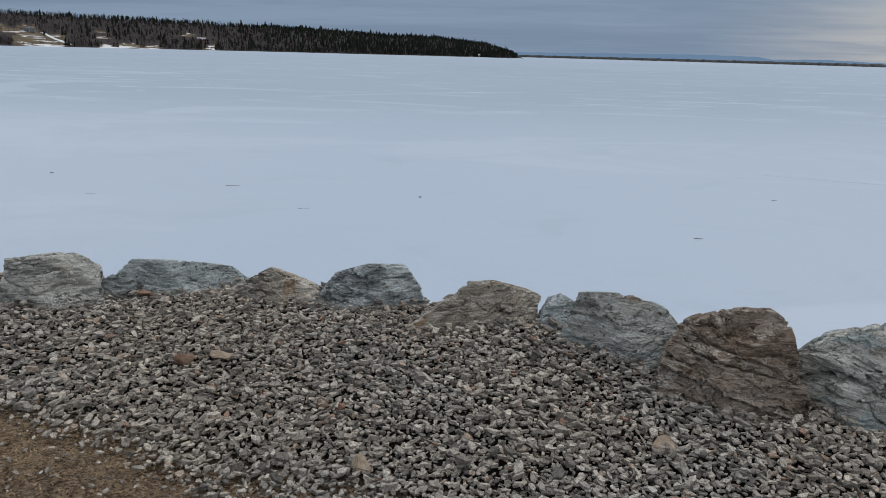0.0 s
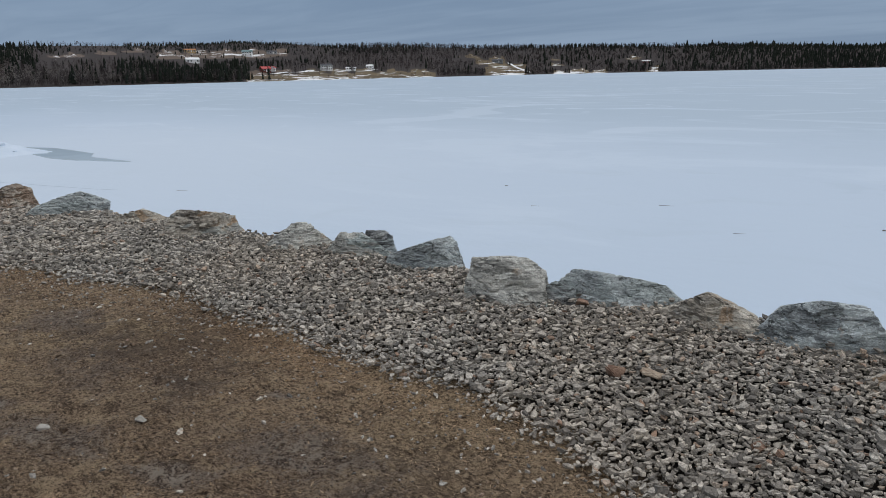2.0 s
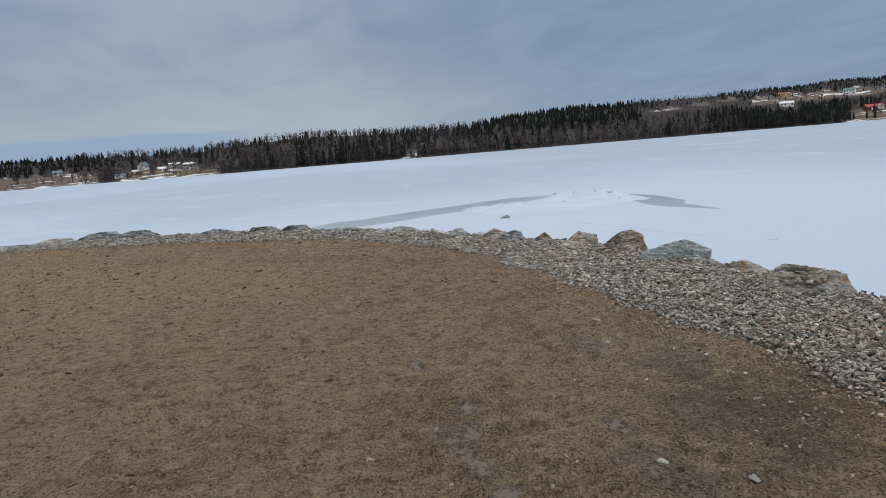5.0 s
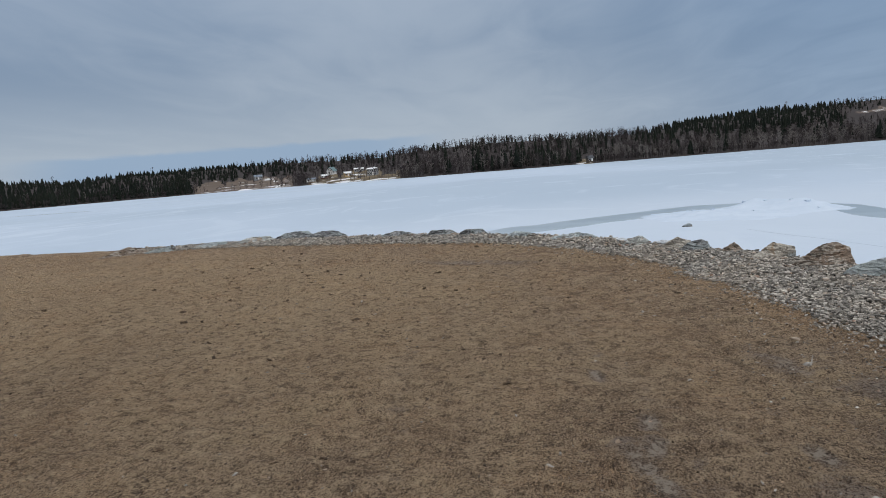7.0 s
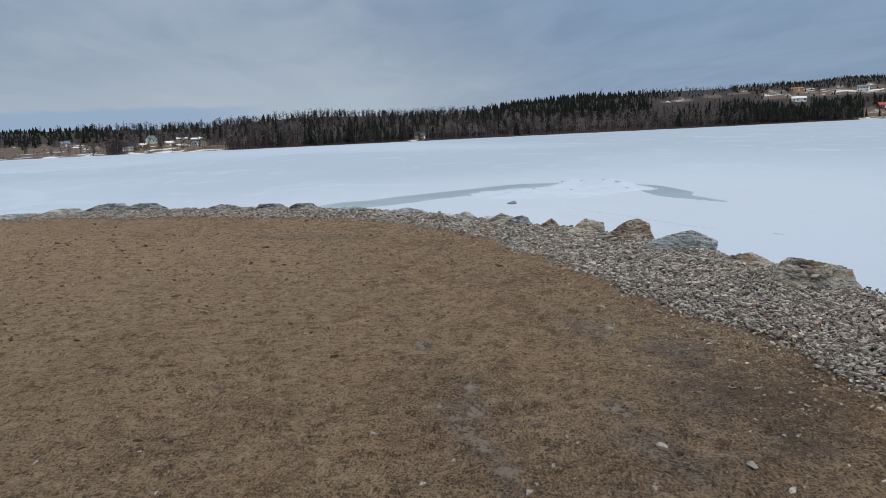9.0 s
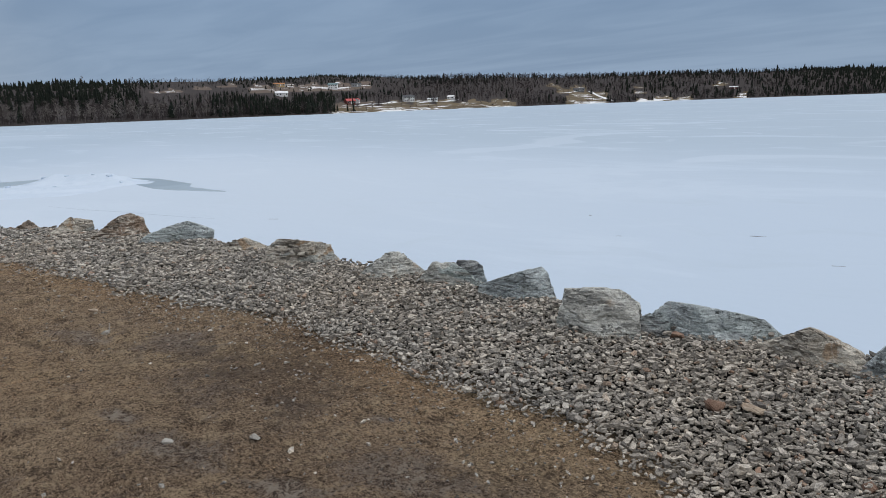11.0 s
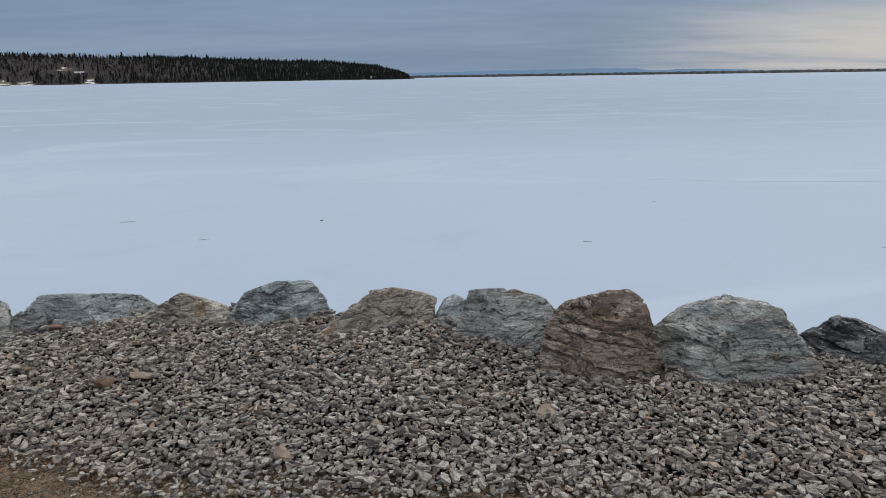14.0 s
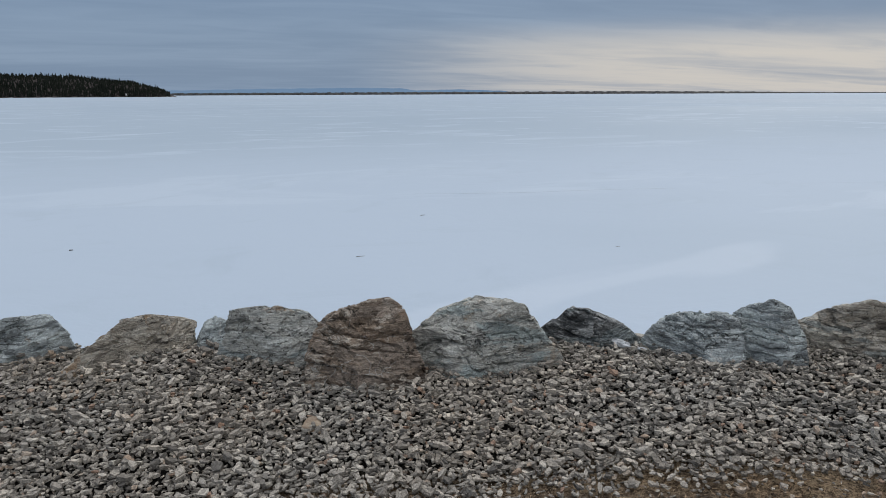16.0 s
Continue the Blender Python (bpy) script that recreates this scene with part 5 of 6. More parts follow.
def seat_on_hill(az, el):
    """The first place along an azimuth where the far land lies at that elevation."""
    d = np.linspace(float(shore_radius(az)) + 3, float(shore_radius(az) + hill_depth(az)), 900)
    e = np.degrees(np.arctan2(far_height(np.full_like(d, az), d) - 1.6, d))
    hit = np.where(e >= el)[0]
    k = hit[0] if len(hit) else int(np.argmax(e))
    return far_place(az, d[k])


def house(az, el, w, d, h, pitch, wall_mat, roof_mat, turn, floors, bays, label, chimney=False, porch=False):
    w, d, h = w * 0.78, d * 0.78, h * 0.82
    x, y, z = seat_on_hill(az, el)
    root = new("house")
    root.matrix_world = pose(float(x), float(y), float(z) + 0.1, 0, 0, az + turn)
    tagged(root, label, "house")
    part("wall", walls(w, d, h, pitch), wall_mat, root)
    roof = part("roof", gable(w, d, h, pitch, h), roof_mat, root)
    if chimney:
        part("chimney", cuboid(0.7, 0.7, 1.6, w * 0.2, 0.3, h + d / 2 * pitch - 0.5, 0.05), WALL_GREY, roof)
    storey = h / floors
    for f in range(floors):
        for k in range(bays):
            cx = -w / 2 + w * (k + 0.5) / bays
            if f == 0 and k == bays // 2:
                part("door", cuboid(1.0, 0.08, 2.05, cx, -d / 2 - 0.03, 0.1), TRIM, root, "white door")
                continue
            win = part("window", cuboid(1.35, 0.06, storey * 0.48, cx, -d / 2 - 0.025, f * storey + storey * 0.34), TRIM, root, "window in a white frame")
            part("pane", cuboid(1.1, 0.05, storey * 0.4, cx, -d / 2 - 0.06, f * storey + storey * 0.38), PANE, win)
    if porch:
        deck = part("porch", cuboid(w * 0.9, 2.2, 0.25, 0, -d / 2 - 1.1, 0.0), WALL_GREY, root, "grey deck on posts")
        for k in range(5):
            part("post", cuboid(0.18, 0.18, 2.4, -w * 0.43 + w * 0.215 * k, -d / 2 - 2.05, 0.25), TRIM, deck)
        part("porch_roof", cuboid(w * 0.95, 2.6, 0.16, 0, -d / 2 - 1.2, 2.65), roof_mat, root)
    return root


house(52.55, 0.30, 9.0, 7.5, 3.0, 0.55, WALL_RED, ROOF_RED, 22, 1, 3, "small dark red house with a bright red roof on the shore")
house(52.0, 0.36, 4.0, 5.0, 3.2, 0.6, WALL_WHITE, ROOF_RED, 70, 1, 2, "white gable cottage beside the red-roofed house")
house(48.05, 0.34, 12.0, 8.0, 5.4, 0.35, WALL_WHITE, ROOF_DARK, 14, 2, 5, "white two-storey house with dark roof on the shore", True)
house(46.2, 0.33, 11.0, 6.0, 2.6, 0.18, WALL_WHITE, ROOF_SNOW, 5, 1, 4, "long low white building with a snowy roof")
house(44.75, 0.42, 7.0, 6.0, 2.8, 0.5, WALL_WHITE, ROOF_SNOW, -20, 1, 3, "small white cottage with a snowy roof by the trees")
house(57.66, 1.05, 13.0, 8.0, 3.2, 0.45, WALL_WHITE, ROOF_SNOW, 10, 1, 4, "white house with a snow-covered roof up the hill")
house(53.76, 1.46, 11.0, 8.0, 5.0, 0.45, WALL_WHITE, ROOF_TEAL, -10, 2, 4, "white two-storey house with a green roof on the hilltop")
house(57.76, 1.78, 13.0, 7.0, 2.8, 0.3, WALL_TAN, ROOF_ORANGE, 0, 1, 4, "long tan house with an orange roof high on the hill")
house(52.0, 1.60, 12.0, 7.0, 2.8, 0.3, WALL_GREY, ROOF_DARK, 6, 1, 4, "grey bungalow with a dark roof on the hilltop")
house(35.0, 0.66, 15.0, 8.0, 3.4, 0.4, WALL_GREY, ROOF_DARK, 8, 1, 6, "grey house with a white-posted porch above the shore", True, True)
house(106.75, -0.10, 9.0, 5.0, 2.2, 0.4, WALL_WHITE, ROOF_BLUE, 8, 1, 3, "low white shed with a blue-grey roof by the ice")
house(105.1, 0.35, 8.5, 8.0, 3.4, 1.0, WALL_WHITE, ROOF_TEAL, 60, 1, 3, "white house with a steep green roof among trees")
house(103.9, 0.08, 7.0, 6.0, 3.0, 0.5, WALL_TAN, ROOF_SNOW, 15, 1, 3, "yellow-tan cottage with a snowy roof by the ice")
house(105.7, 0.08, 6.0, 5.0, 2.4, 0.5, WALL_RED, ROOF_SNOW, -10, 1, 3, "small brown-red cottage with a snowy roof")
house(101.95, 0.02, 9.0, 7.0, 5.6, 0.3, WALL_GREY, ROOF_SNOW, -18, 2, 4, "grey two-storey house with a snowy roof by the ice", True)
house(103.0, 0.38, 10.0, 6.0, 2.8, 0.35, WALL_GREY, ROOF_SNOW, 0, 1, 4, "grey bungalow with a snowy roof behind the shore")
house(110.7, 0.36, 8.5, 7.0, 3.6, 0.5, WALL_GREY, ROOF_BLUE, 12, 1, 3, "grey house beside the reddish field")
house(85.07, -0.30, 4.0, 3.5, 2.6, 0.8, WALL_LOG, ROOF_DARK, 30, 1, 2, "small dark timber cabin at the edge of the ice")
house(3.4, -0.12, 6.0, 4.0, 2.2, 0.4, WALL_WHITE, ROOF_SNOW, 10, 1, 3, "little white cottage at the foot of the point")
house(24.0, 0.45, 12.0, 6.0, 2.6, 0.3, WALL_RED, ROOF_SNOW, 0, 1, 4, "long brown cottage with a snowy roof in the woods")


def snow_lane(az0, el0, az1, el1, width, label):
    """A snow-covered lane running up the far hillside."""
    bm = bmesh.new()
    rows = []
    for k in range(25):
        f = k / 24
        x, y, z = seat_on_hill(az0 + (az1 - az0) * f, el0 + (el1 - el0) * f + 0.04 * math.sin(f * 7))
        a = radians(az0)
        rows.append([bm.verts.new((x + s * width * math.cos(a), y + s * width * math.sin(a), z + h)) for s, h in ((-0.5, 0.05), (0, 0.4), (0.5, 0.05))])
    for r0, r1 in zip(rows, rows[1:]):
        for j in (0, 1):
            bm.faces.new((r0[j], r0[j + 1], r1[j + 1], r1[j]))
    me = bpy.data.meshes.new("snow_lane")
    bm.to_mesh(me)
    bm.free()
    me.materials.append(ROOF_SNOW)
    tagged(new("snow_lane", me), label, "lane", kind="structure")


snow_lane(32.6, -0.12, 34.2, 0.62, 5.0, "snow-covered lane climbing from the shore to a house")
snow_lane(52.0, 0.16, 49.2, 0.36, 7.0, "snow-covered drive beside the red-roofed house")
snow_lane(47.4, 0.2, 44.4, 0.32, 6.0, "snow-covered track along the shore meadow")


# ---- low spit and blue hills beyond ----
def low_spit():
    """A long dark low shore far out, wooded and broken by snow."""
    azs = np.arange(-60, 1.6, 0.12)
    tops = np.interp(azs, (-60, -46, -42, -34, -26, -8, 0, 1.6), (0.03, 0.05, 0.11, 0.17, 0.17, 0.16, 0.15, 0.13)) * (1 + 0.14 * np.sin(azs * 9.1) * np.sin(azs * 3.3))
    rows = []
    for dist, f in ((1750, 0.0), (1765, 0.55), (1800, 1.0), (1900, 0.9), (2100, 0.0)):
        low = ICE_Z - 0.4
        h = (tops * math.pi / 180 * dist + 1.6 - ICE_Z - 2.6) * f
        a = np.radians(azs)
        wob = 14 * np.sin(azs * 5.3) + 9 * np.sin(azs * 11.7)
        rows.append(np.column_stack([-(dist + wob) * np.sin(a), (dist + wob) * np.cos(a), low + np.maximum(h, 0) + 0.35 * (f > 0)]))
    v = np.concatenate(rows)
    n = len(azs)
    i = np.arange(len(v)).reshape(5, n)
    q = np.stack([i[:-1, :-1], i[:-1, 1:], i[1:, 1:], i[1:, :-1]], -1).reshape(-1, 4)
    me = tri_mesh("low_spit", v, np.concatenate([q[:, [0, 1, 2]], q[:, [0, 2, 3]]]), FAR_DARK)
    tagged(new("low_spit", me), "long low dark spit of land far across the ice", "shore", kind="structure")


low_spit()


# upright backdrop sheet that glows in the haze colour
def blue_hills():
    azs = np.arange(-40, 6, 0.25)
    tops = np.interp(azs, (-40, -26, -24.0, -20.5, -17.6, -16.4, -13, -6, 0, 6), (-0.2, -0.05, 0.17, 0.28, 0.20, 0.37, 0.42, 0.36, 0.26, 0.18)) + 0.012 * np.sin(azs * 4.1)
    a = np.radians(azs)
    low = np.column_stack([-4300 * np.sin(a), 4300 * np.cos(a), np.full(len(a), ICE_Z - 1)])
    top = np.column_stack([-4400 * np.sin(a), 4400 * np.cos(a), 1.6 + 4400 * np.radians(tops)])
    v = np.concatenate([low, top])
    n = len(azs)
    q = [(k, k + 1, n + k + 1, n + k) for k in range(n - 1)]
    tagged(new("backdrop", mesh_of("backdrop", v, q, FAR_HAZE_GLOW)), "hazy blue hills on the far horizon", "hills", kind="structure")


blue_hills()

# ---- crushed stone on the bank ----
def chip_shape(r, flat, corners=11):
    """An angular chip of crushed stone, about 1 long."""
    bm = bmesh.new()
    for _ in range(corners):
        p = Vector((r.uniform(-1, 1), r.uniform(-1, 1), r.uniform(-1, 1)))
        p = p / (abs(p.x) ** 4 + abs(p.y) ** 4 + abs(p.z) ** 4 + 1e-6) ** 0.25 * r.uniform(0.84, 1.0)
        bm.verts.new((p.x * 0.5, p.y * r.uniform(0.25, 0.40), p.z * flat))
    res = bmesh.ops.convex_hull(bm, input=bm.verts)
    dead = [e for e in res["geom_interior"] + res["geom_unused"] if isinstance(e, bmesh.types.BMVert)]
    bmesh.ops.delete(bm, geom=list(set(dead)), context="VERTS")
    bmesh.ops.recalc_face_normals(bm, faces=bm.faces)
    bm.verts.ensure_lookup_table()
    bm.verts.index_update()
    v = np.array([tuple(x.co) for x in bm.verts])
    f = np.array([[x.index for x in q.verts] for q in bm.faces])
    bm.free()
    return v, f


def slab_chip(r):
    """A flat broken chip with sharp rims and a tilted top, about 1 long; its hidden underside is left off."""
    n = int(r.integers(4, 7))
    a = np.sort((np.arange(n) + r.uniform(-0.34, 0.34, n)) * 2 * np.pi / n)
    far = r.uniform(0.72, 1.12, n)
    wide, thick = r.uniform(0.22, 0.38), r.uniform(0.05, 0.135)
    ring = np.column_stack([0.5 * far * np.cos(a), wide * far * np.sin(a)])
    tilt = ring @ r.uniform(-0.25, 0.25, 2)
    v = np.concatenate([np.column_stack([ring * r.uniform(0.8, 1.02, (n, 1)), np.full(n, -thick * 1.3)]),
                        np.column_stack([ring * r.uniform(0.86, 1.0, (n, 1)), tilt + thick * r.uniform(0.8, 1.2, n)])])
    f = []
    for k in range(n):
        m = (k + 1) % n
        f += [(k, m, n + m), (k, n + m, n + k)]
    f += [(n, n + k, n + k + 1) for k in range(1, n - 1)]
    return v, np.array(f)


slabs = [slab_chip(np.random.default_rng(900 + k)) for k in range(40)]
chips = [chip_shape(np.random.default_rng(400 + k), (0.10, 0.14, 0.18, 0.24)[k % 4], 9) for k in range(32)]


def turns(n, r, tilt):
    """Random turns for chips that lie roughly flat, as n matrices."""
    a, b, c = r.uniform(0, 2 * np.pi, n), r.normal(0, tilt, n), r.normal(0, tilt, n)
    ca, sa, cb, sb, cc, sc = np.cos(a), np.sin(a), np.cos(b), np.sin(b), np.cos(c), np.sin(c)
    one, nul = np.ones(n), np.zeros(n)
    rz = np.stack([ca, -sa, nul, sa, ca, nul, nul, nul, one], -1).reshape(n, 3, 3)
    ry = np.stack([cb, nul, sb, nul, one, nul, -sb, nul, cb], -1).reshape(n, 3, 3)
    rx = np.stack([one, nul, nul, nul, cc, -sc, nul, sc, cc], -1).reshape(n, 3, 3)
    return rx @ ry @ rz


def strew(name, p, z, size, tilt, r, mat, shapes=None):
    shapes = shapes or chips
    vs, fs, n = [], [], 0
    pick = r.integers(0, len(shapes), len(p))
    m3 = turns(len(p), r, tilt)
    for k, (sv, sf) in enumerate(shapes):
        m = np.where(pick == k)[0]
        if not len(m):
            continue
        w = np.einsum("nij,kj->nki", m3[m], sv) * size[m][:, None, None]
        w += np.column_stack([p[m], z[m]])[:, None, :]
        vs.append(w.reshape(-1, 3))
        fs.append((sf[None] + (np.arange(len(m)) * len(sv))[:, None, None] + n).reshape(-1, 3))
        n += len(m) * len(sv)
    return tri_mesh(name, np.concatenate(vs), np.concatenate(fs), mat)


def scatter(r, x0, x1, y0, y1, per_m2):
    step = 1.0 / math.sqrt(per_m2)
    X, Y = np.meshgrid(np.arange(x0, x1, step), np.arange(y0, y1, step))
    p = np.column_stack([X.ravel(), Y.ravel()]) + r.uniform(-0.62, 0.62, (X.size, 2)) * step
    z, e, c = bank(p)
    return p, z, e, c


def gravel_bank():
    r = np.random.default_rng(21)
    root = tagged(new("gravel_bank"), "bank of angular grey-brown crushed stone below the boulders", "gravel")
    ps, zs, sz = [], [], []
    for x0, x1, y0, y1, dens, big in ((-7.0, 5.0, 0.2, 5.1, 3100, 0.033), (-13.0, -7.0, -0.4, 4.8, 1700, 0.043), (-22.0, -13.0, -11.6, 3.2, 800, 0.055)):
        p, z, e, c = scatter(r, x0, x1, y0, y1, dens)
        rag = 0.12 * grain(p * 1.9, 8, 4)
        inside = (e + rag > 0.0) & (c < 0.35) & (r.random(len(p)) < 0.25 + 0.75 * smooth01((e + rag) / 0.22))
        strays = (e + rag <= 0.0) & (e > -1.1) & (r.random(len(p)) < 0.13 * np.exp(e / 0.22))
        m = inside | strays
        p, z = p[m], z[m]
        s = big * np.clip(r.lognormal(0.0, 0.33, len(p)), 0.45, 2.2)
        s = np.where(strays[m], s * 0.62, s)
        ps.append(p)
        zs.append(z + 0.006 + s * (r.uniform(-0.3, 0.85, len(p)) if x0 > -8 else r.uniform(-0.1, 0.45, len(p))))
        sz.append(s)
    p, z, s = np.concatenate(ps), np.concatenate(zs), np.concatenate(sz)
    near = np.where((p[:, 0] > -0.9) & (p[:, 0] < 0.7) & (p[:, 1] < 2.7))[0][:300]
    rest = np.ones(len(p), bool)
    rest[near] = False
    close = rest & (p[:, 0] > -7.0)
    for mine, tilt, label in ((close, 0.23, "crushed stone"), (rest & ~close, 0.15, "crushed stone on the far bend")):
        ob = new("gravel", strew("gravel", p[mine], z[mine], s[mine], tilt, r, GRAVEL, slabs))
        ob.parent = root
        tagged(ob, label, kind="stuff")
    shapes = [tri_mesh("stone", v, f, STONE) for v, f in slabs]
    m3 = turns(len(near), r, 0.26)
    for k, i in enumerate(near):
        st = new("stone", shapes[k % len(shapes)])
        st.parent = root
        st.matrix_basis = Matrix.Translation((p[i, 0], p[i, 1], z[i])) @ Matrix(m3[k].tolist()).to_4x4() @ Matrix.Scale(float(s[i]), 4)


gravel_bank()


def loose_stone(x, y, size, flat, mat, turn, tilt, label, seed):
    """One larger stone that stands out on the bank."""
    r = np.random.default_rng(seed)
    v, f = chip_shape(r, 0.34)
    bm = bmesh.new()
    bv = [bm.verts.new(tuple(q)) for q in v]
    for q in f:
        bm.faces.new([bv[k] for k in q])
    bmesh.ops.bevel(bm, geom=bm.edges[:], offset=0.035, segments=2, affect="EDGES")
    bmesh.ops.triangulate(bm, faces=bm.faces)
    bmesh.ops.subdivide_edges(bm, edges=bm.edges, cuts=1)
    for w in bm.verts:
        w.co = Vector((w.co.x * size, w.co.y * size, w.co.z * size * flat)) + 0.03 * size * noise.noise_vector(w.co * 5 + Vector((seed, 0, 0)))
    me = bpy.data.meshes.new("stone_block")
    bm.to_mesh(me)
    bm.free()
    me.materials.append(mat)
    ob = new("stone_block", me)
    z = float(bank(np.array([[x, y]]))[0][0])
    ob.matrix_world = pose(x, y, z + 0.30 * size * flat, tilt, tilt * 0.6, turn)
    return tagged(ob, label, "stone")


loose_stone(-0.5, 2.66, 0.15, 0.9, STONE_BEIGE, 10, 8, "blocky beige stone lying on the crushed stone", 1)
loose_stone(-1.55, 3.44, 0.14, 0.7, STONE_ORANGE, 30, 10, "orange-brown stone lying on the crushed stone", 2)
loose_stone(-1.38, 3.5, 0.17, 0.6, STONE_BEIGE, -20, 6, "pinkish tan stone beside an orange one", 3)
loose_stone(-2.2, 4.27, 0.13, 1.0, STONE_ORANGE, 50, 12, "small orange block against a blue-grey boulder", 4)
loose_stone(-2.42, 4.3, 0.09, 1.0, STONE_ORANGE, 10, 12, "small rusty stone against a blue-grey boulder", 5)
loose_stone(-4.85, 3.14, 0.19, 0.25, STONE_WHITE, 15, 3, "flat pale slab at the foot of the bank", 6)
loose_stone(0.72, 3.0, 0.17, 0.4, STONE_BEIGE, -25, 10, "flat tan slab on the crushed stone", 7)
loose_stone(-0.76, 3.15, 0.10, 0.7, STONE_ORANGE, 70, 8, "small reddish stone on the crushed stone", 8)
loose_stone(-3.42, 1.42, 0.07, 0.6, STONE_WHITE, 40, 6, "pale stone trodden into bare soil", 9)
loose_stone(-3.08, 1.72, 0.07, 0.5, STONE_WHITE, 10, 6, "whitish stone on bare soil", 10)
loose_stone(-1.5, 2.05, 0.08, 0.6, STONE_WHITE, 80, 6, "round pale stone on bare soil", 11)
loose_stone(-5.57, 1.9, 0.09, 0.5, STONE_WHITE, 60, 6, "flat pale stone at the edge of the turf", 12)
loose_stone(-6.25, 2.05, 0.10, 0.5, STONE_BEIGE, 60, 6, "tan stone at the edge of the turf", 13)


def pebbles():
    r = np.random.default_rng(31)
    p, z, e, c = scatter(r, -12, 4, -4, 3, 170)
    keep = (e < -0.02) & (r.random(len(p)) < 0.07 + 0.75 * np.exp((e + 0.2) / 0.7) * (p[:, 0] > -8) * (0.7 + 0.6 * fbm(p[:, 0], p[:, 1], 1.4, 6.0)))
    p, z = p[keep], z[keep]
    s = np.clip(r.lognormal(-4.0, 0.5, len(p)), 0.007, 0.06)
    me = strew("pebbles", p, z + s * 0.06, s, 0.25, r, GRAVEL)
    tagged(new("pebbles", me), "scattered grey and pale pebbles on bare soil", "pebbles", kind="stuff")


pebbles()

CLOD = wood_material("soil_crumbs", (0.035, 0.024, 0.017), (0.56, 0.44, 0.33), 0.3)
crumbs = [chip_shape(np.random.default_rng(700 + k), 0.3, 7) for k in range(16)]


def clods():
    r = np.random.default_rng(36)
    ps, zs, sz = [], [], []
    for x0, x1, y0, y1, dens, mid in ((-7.0, 3.2, -5.5, 2.9, 250, -4.4), (-14.0, -7.0, -10.0, 2.4, 150, -4.0)):
        p, z, e, c = scatter(r, x0, x1, y0, y1, dens)
        d = np.hypot(p[:, 0], p[:, 1])
        keep = (e < -0.02) & (d > 1.5) & (r.random(len(p)) < 0.62 + 0.45 * fbm(p[:, 0], p[:, 1], 1.6, 4.0))
        p, z = p[keep], z[keep]
        ps.append(p)
        sz.append(np.clip(r.lognormal(mid, 0.5, len(p)), 0.004, 0.05))
        zs.append(z + sz[-1] * 0.05)
    me = strew("soil_crumbs", np.concatenate(ps), np.concatenate(zs), np.concatenate(sz), 0.35, r, CLOD, crumbs)
    tagged(new("soil_crumbs", me), "small brown crumbs of soil in the dead turf", "soil", kind="stuff")


clods()


SOD = two_tone("dark_sod", (0.05, 0.034, 0.023), (0.15, 0.105, 0.07), 30.0, 0.95, relief=0.02)


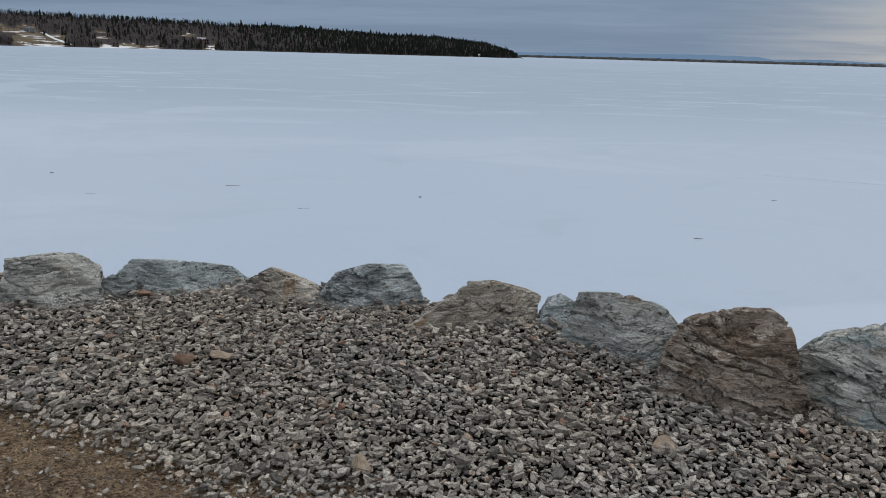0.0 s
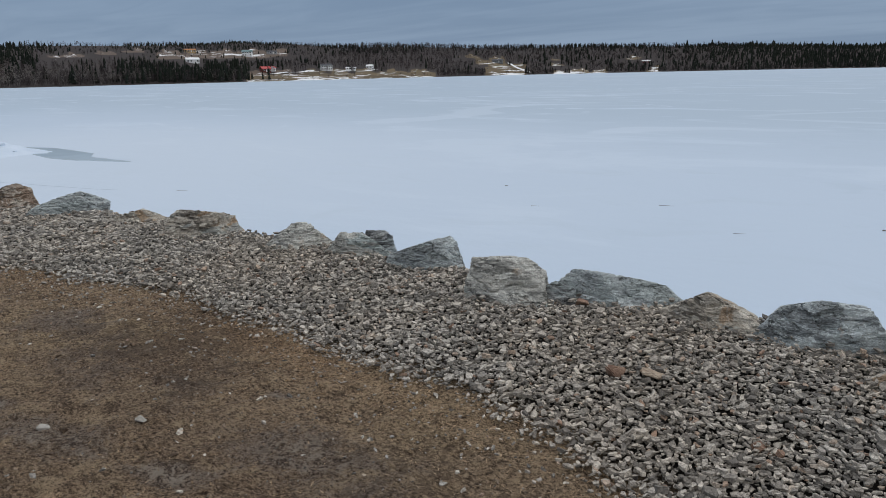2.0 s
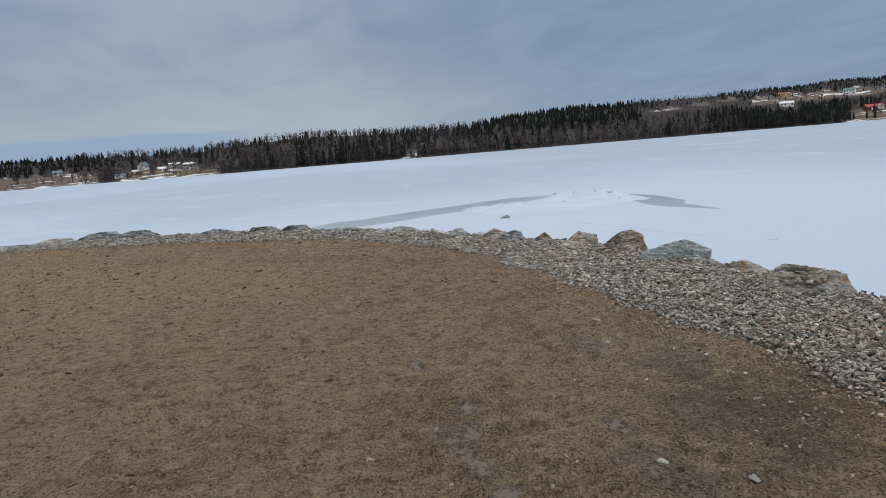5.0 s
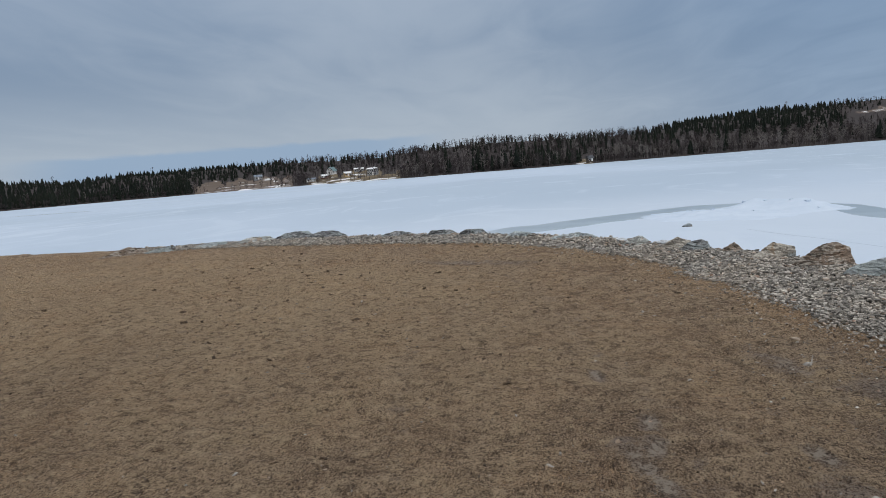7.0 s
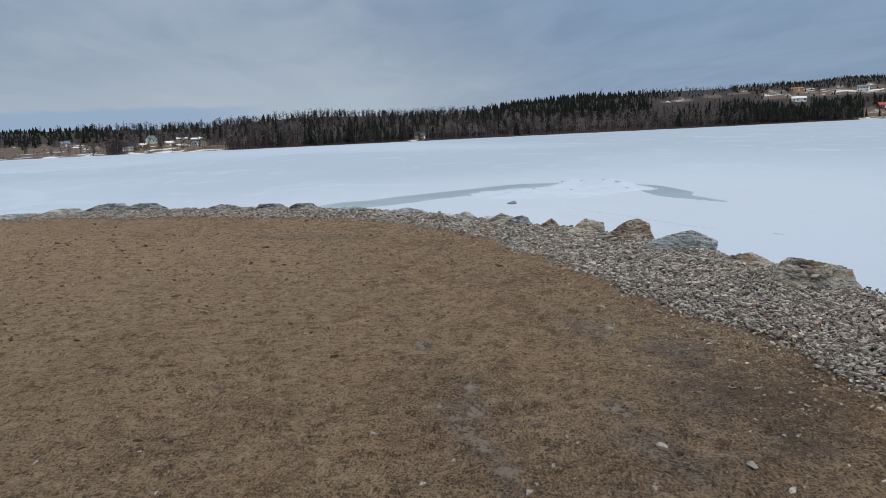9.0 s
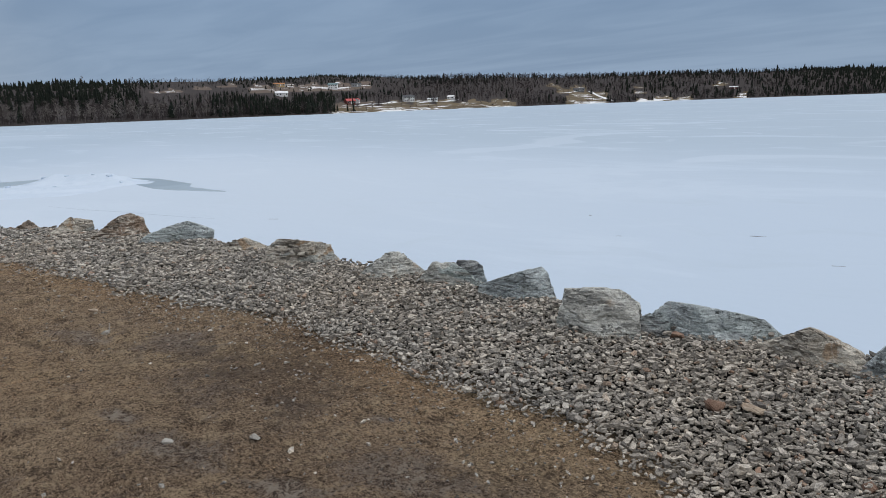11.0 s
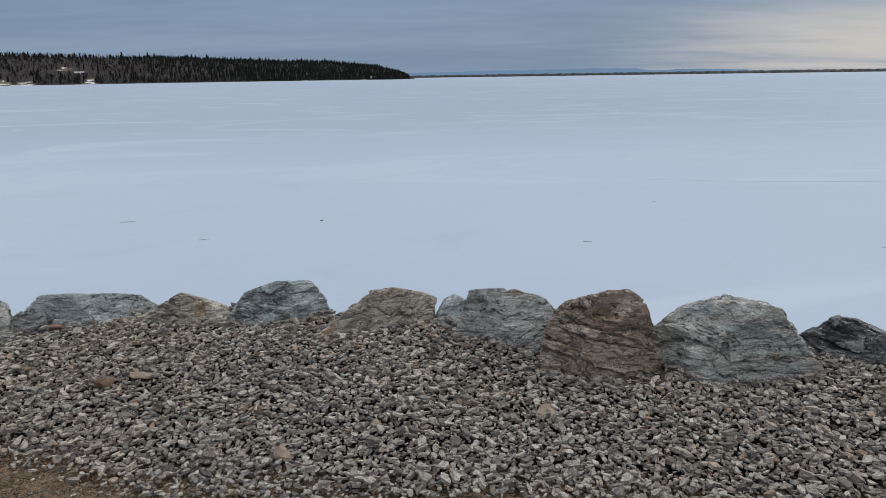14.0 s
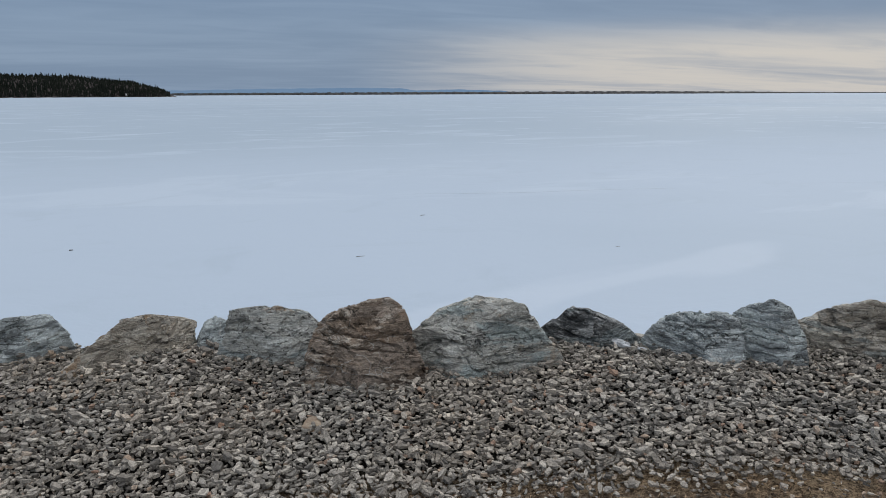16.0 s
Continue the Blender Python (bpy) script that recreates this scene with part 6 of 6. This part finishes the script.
def sods():
    """Kicked-up bits of dark sod, thicker in some patches than in others."""
    r = np.random.default_rng(38)
    ps, sz = [], []
    for x0, x1, y0, y1, dens, big in ((-8.0, 3.2, -6.0, 2.9, 90, 0.020), (-17.0, -8.0, -12.0, 2.0, 26, 0.034)):
        p, z, e, c = scatter(r, x0, x1, y0, y1, dens)
        d = np.hypot(p[:, 0], p[:, 1])
        patch = np.clip(0.25 + 0.55 * fbm(p[:, 0], p[:, 1], 0.9, 15.0) + 0.35 * fbm(p[:, 0], p[:, 1], 3.5, 2.0), 0.02, 1)
        keep = (e < -0.05) & (d > 1.6) & (r.random(len(p)) < patch)
        ps.append(p[keep])
        sz.append(big * np.clip(r.lognormal(0.0, 0.6, int(keep.sum())), 0.4, 3.6))
    p, s = np.concatenate(ps), np.concatenate(sz)
    me = strew("dark_sods", p, bank(p)[0] + s * 0.04, s, 0.2, r, SOD)
    tagged(new("dark_sods", me), "dark crumbling sods lying in the dead turf", "sod", kind="stuff")


sods()


# ---- dead grass ----
def dead_grass():
    r = np.random.default_rng(41)
    vs = []
    for x0, x1, y0, y1, dens, ln, wd in ((-7.5, 3.5, -6.5, 3.2, 8200, 0.022, 0.0012), (-13.0, -7.5, -11.0, 2.6, 2900, 0.030, 0.0028), (-22.0, -13.0, -17.0, 1.5, 900, 0.05, 0.005)):
        p, z, e, c = scatter(r, x0, x1, y0, y1, dens)
        cov = cover(p, e)
        tuft = 0.5 + 0.5 * fbm(p[:, 0], p[:, 1], 3.3, 12.0) + 0.25 * fbm(p[:, 0], p[:, 1], 11.0, 5.0)
        rim = np.exp(-((e + 0.12) / 0.16) ** 2) * (0.5 + fbm(p[:, 0], p[:, 1], 1.7, 1.0))
        want = np.clip(1.05 - 1.35 * cov[:, 0] - 0.9 * cov[:, 1], 0.06, 1) * np.clip(tuft, 0.4, 1) + np.clip(rim, 0, 0.8) + 1.2 * spot(p, -6.65, 2.5, 0.35, 0.15, 5)
        m = (e < 0.10) & (r.random(len(p)) < want)
        p, z = p[m], z[m]
        n = len(p)
        a = r.uniform(0, 2 * np.pi, n)
        lift = np.abs(r.normal(0.10, 0.22, n))
        l = ln * r.uniform(0.5, 1.6, n)
        w = wd * r.uniform(0.6, 1.5, n)
        d = np.column_stack([np.cos(a) * np.cos(lift), np.sin(a) * np.cos(lift), np.sin(lift)]) * l[:, None]
        side = np.column_stack([-np.sin(a), np.cos(a), r.uniform(-0.5, 0.5, n)]) * w[:, None]
        base = np.column_stack([p, z + 0.003 + 0.008 * r.random(n)])
        vs.append(np.stack([base - side, base + side, base + d], 1).reshape(-1, 3))
    v = np.concatenate(vs)
    t = np.arange(len(v)).reshape(-1, 3)
    tagged(new("dead_grass", tri_mesh("dead_grass", v, t, STRAW)), "short flattened straw-brown dead grass", "grass", kind="stuff")


dead_grass()
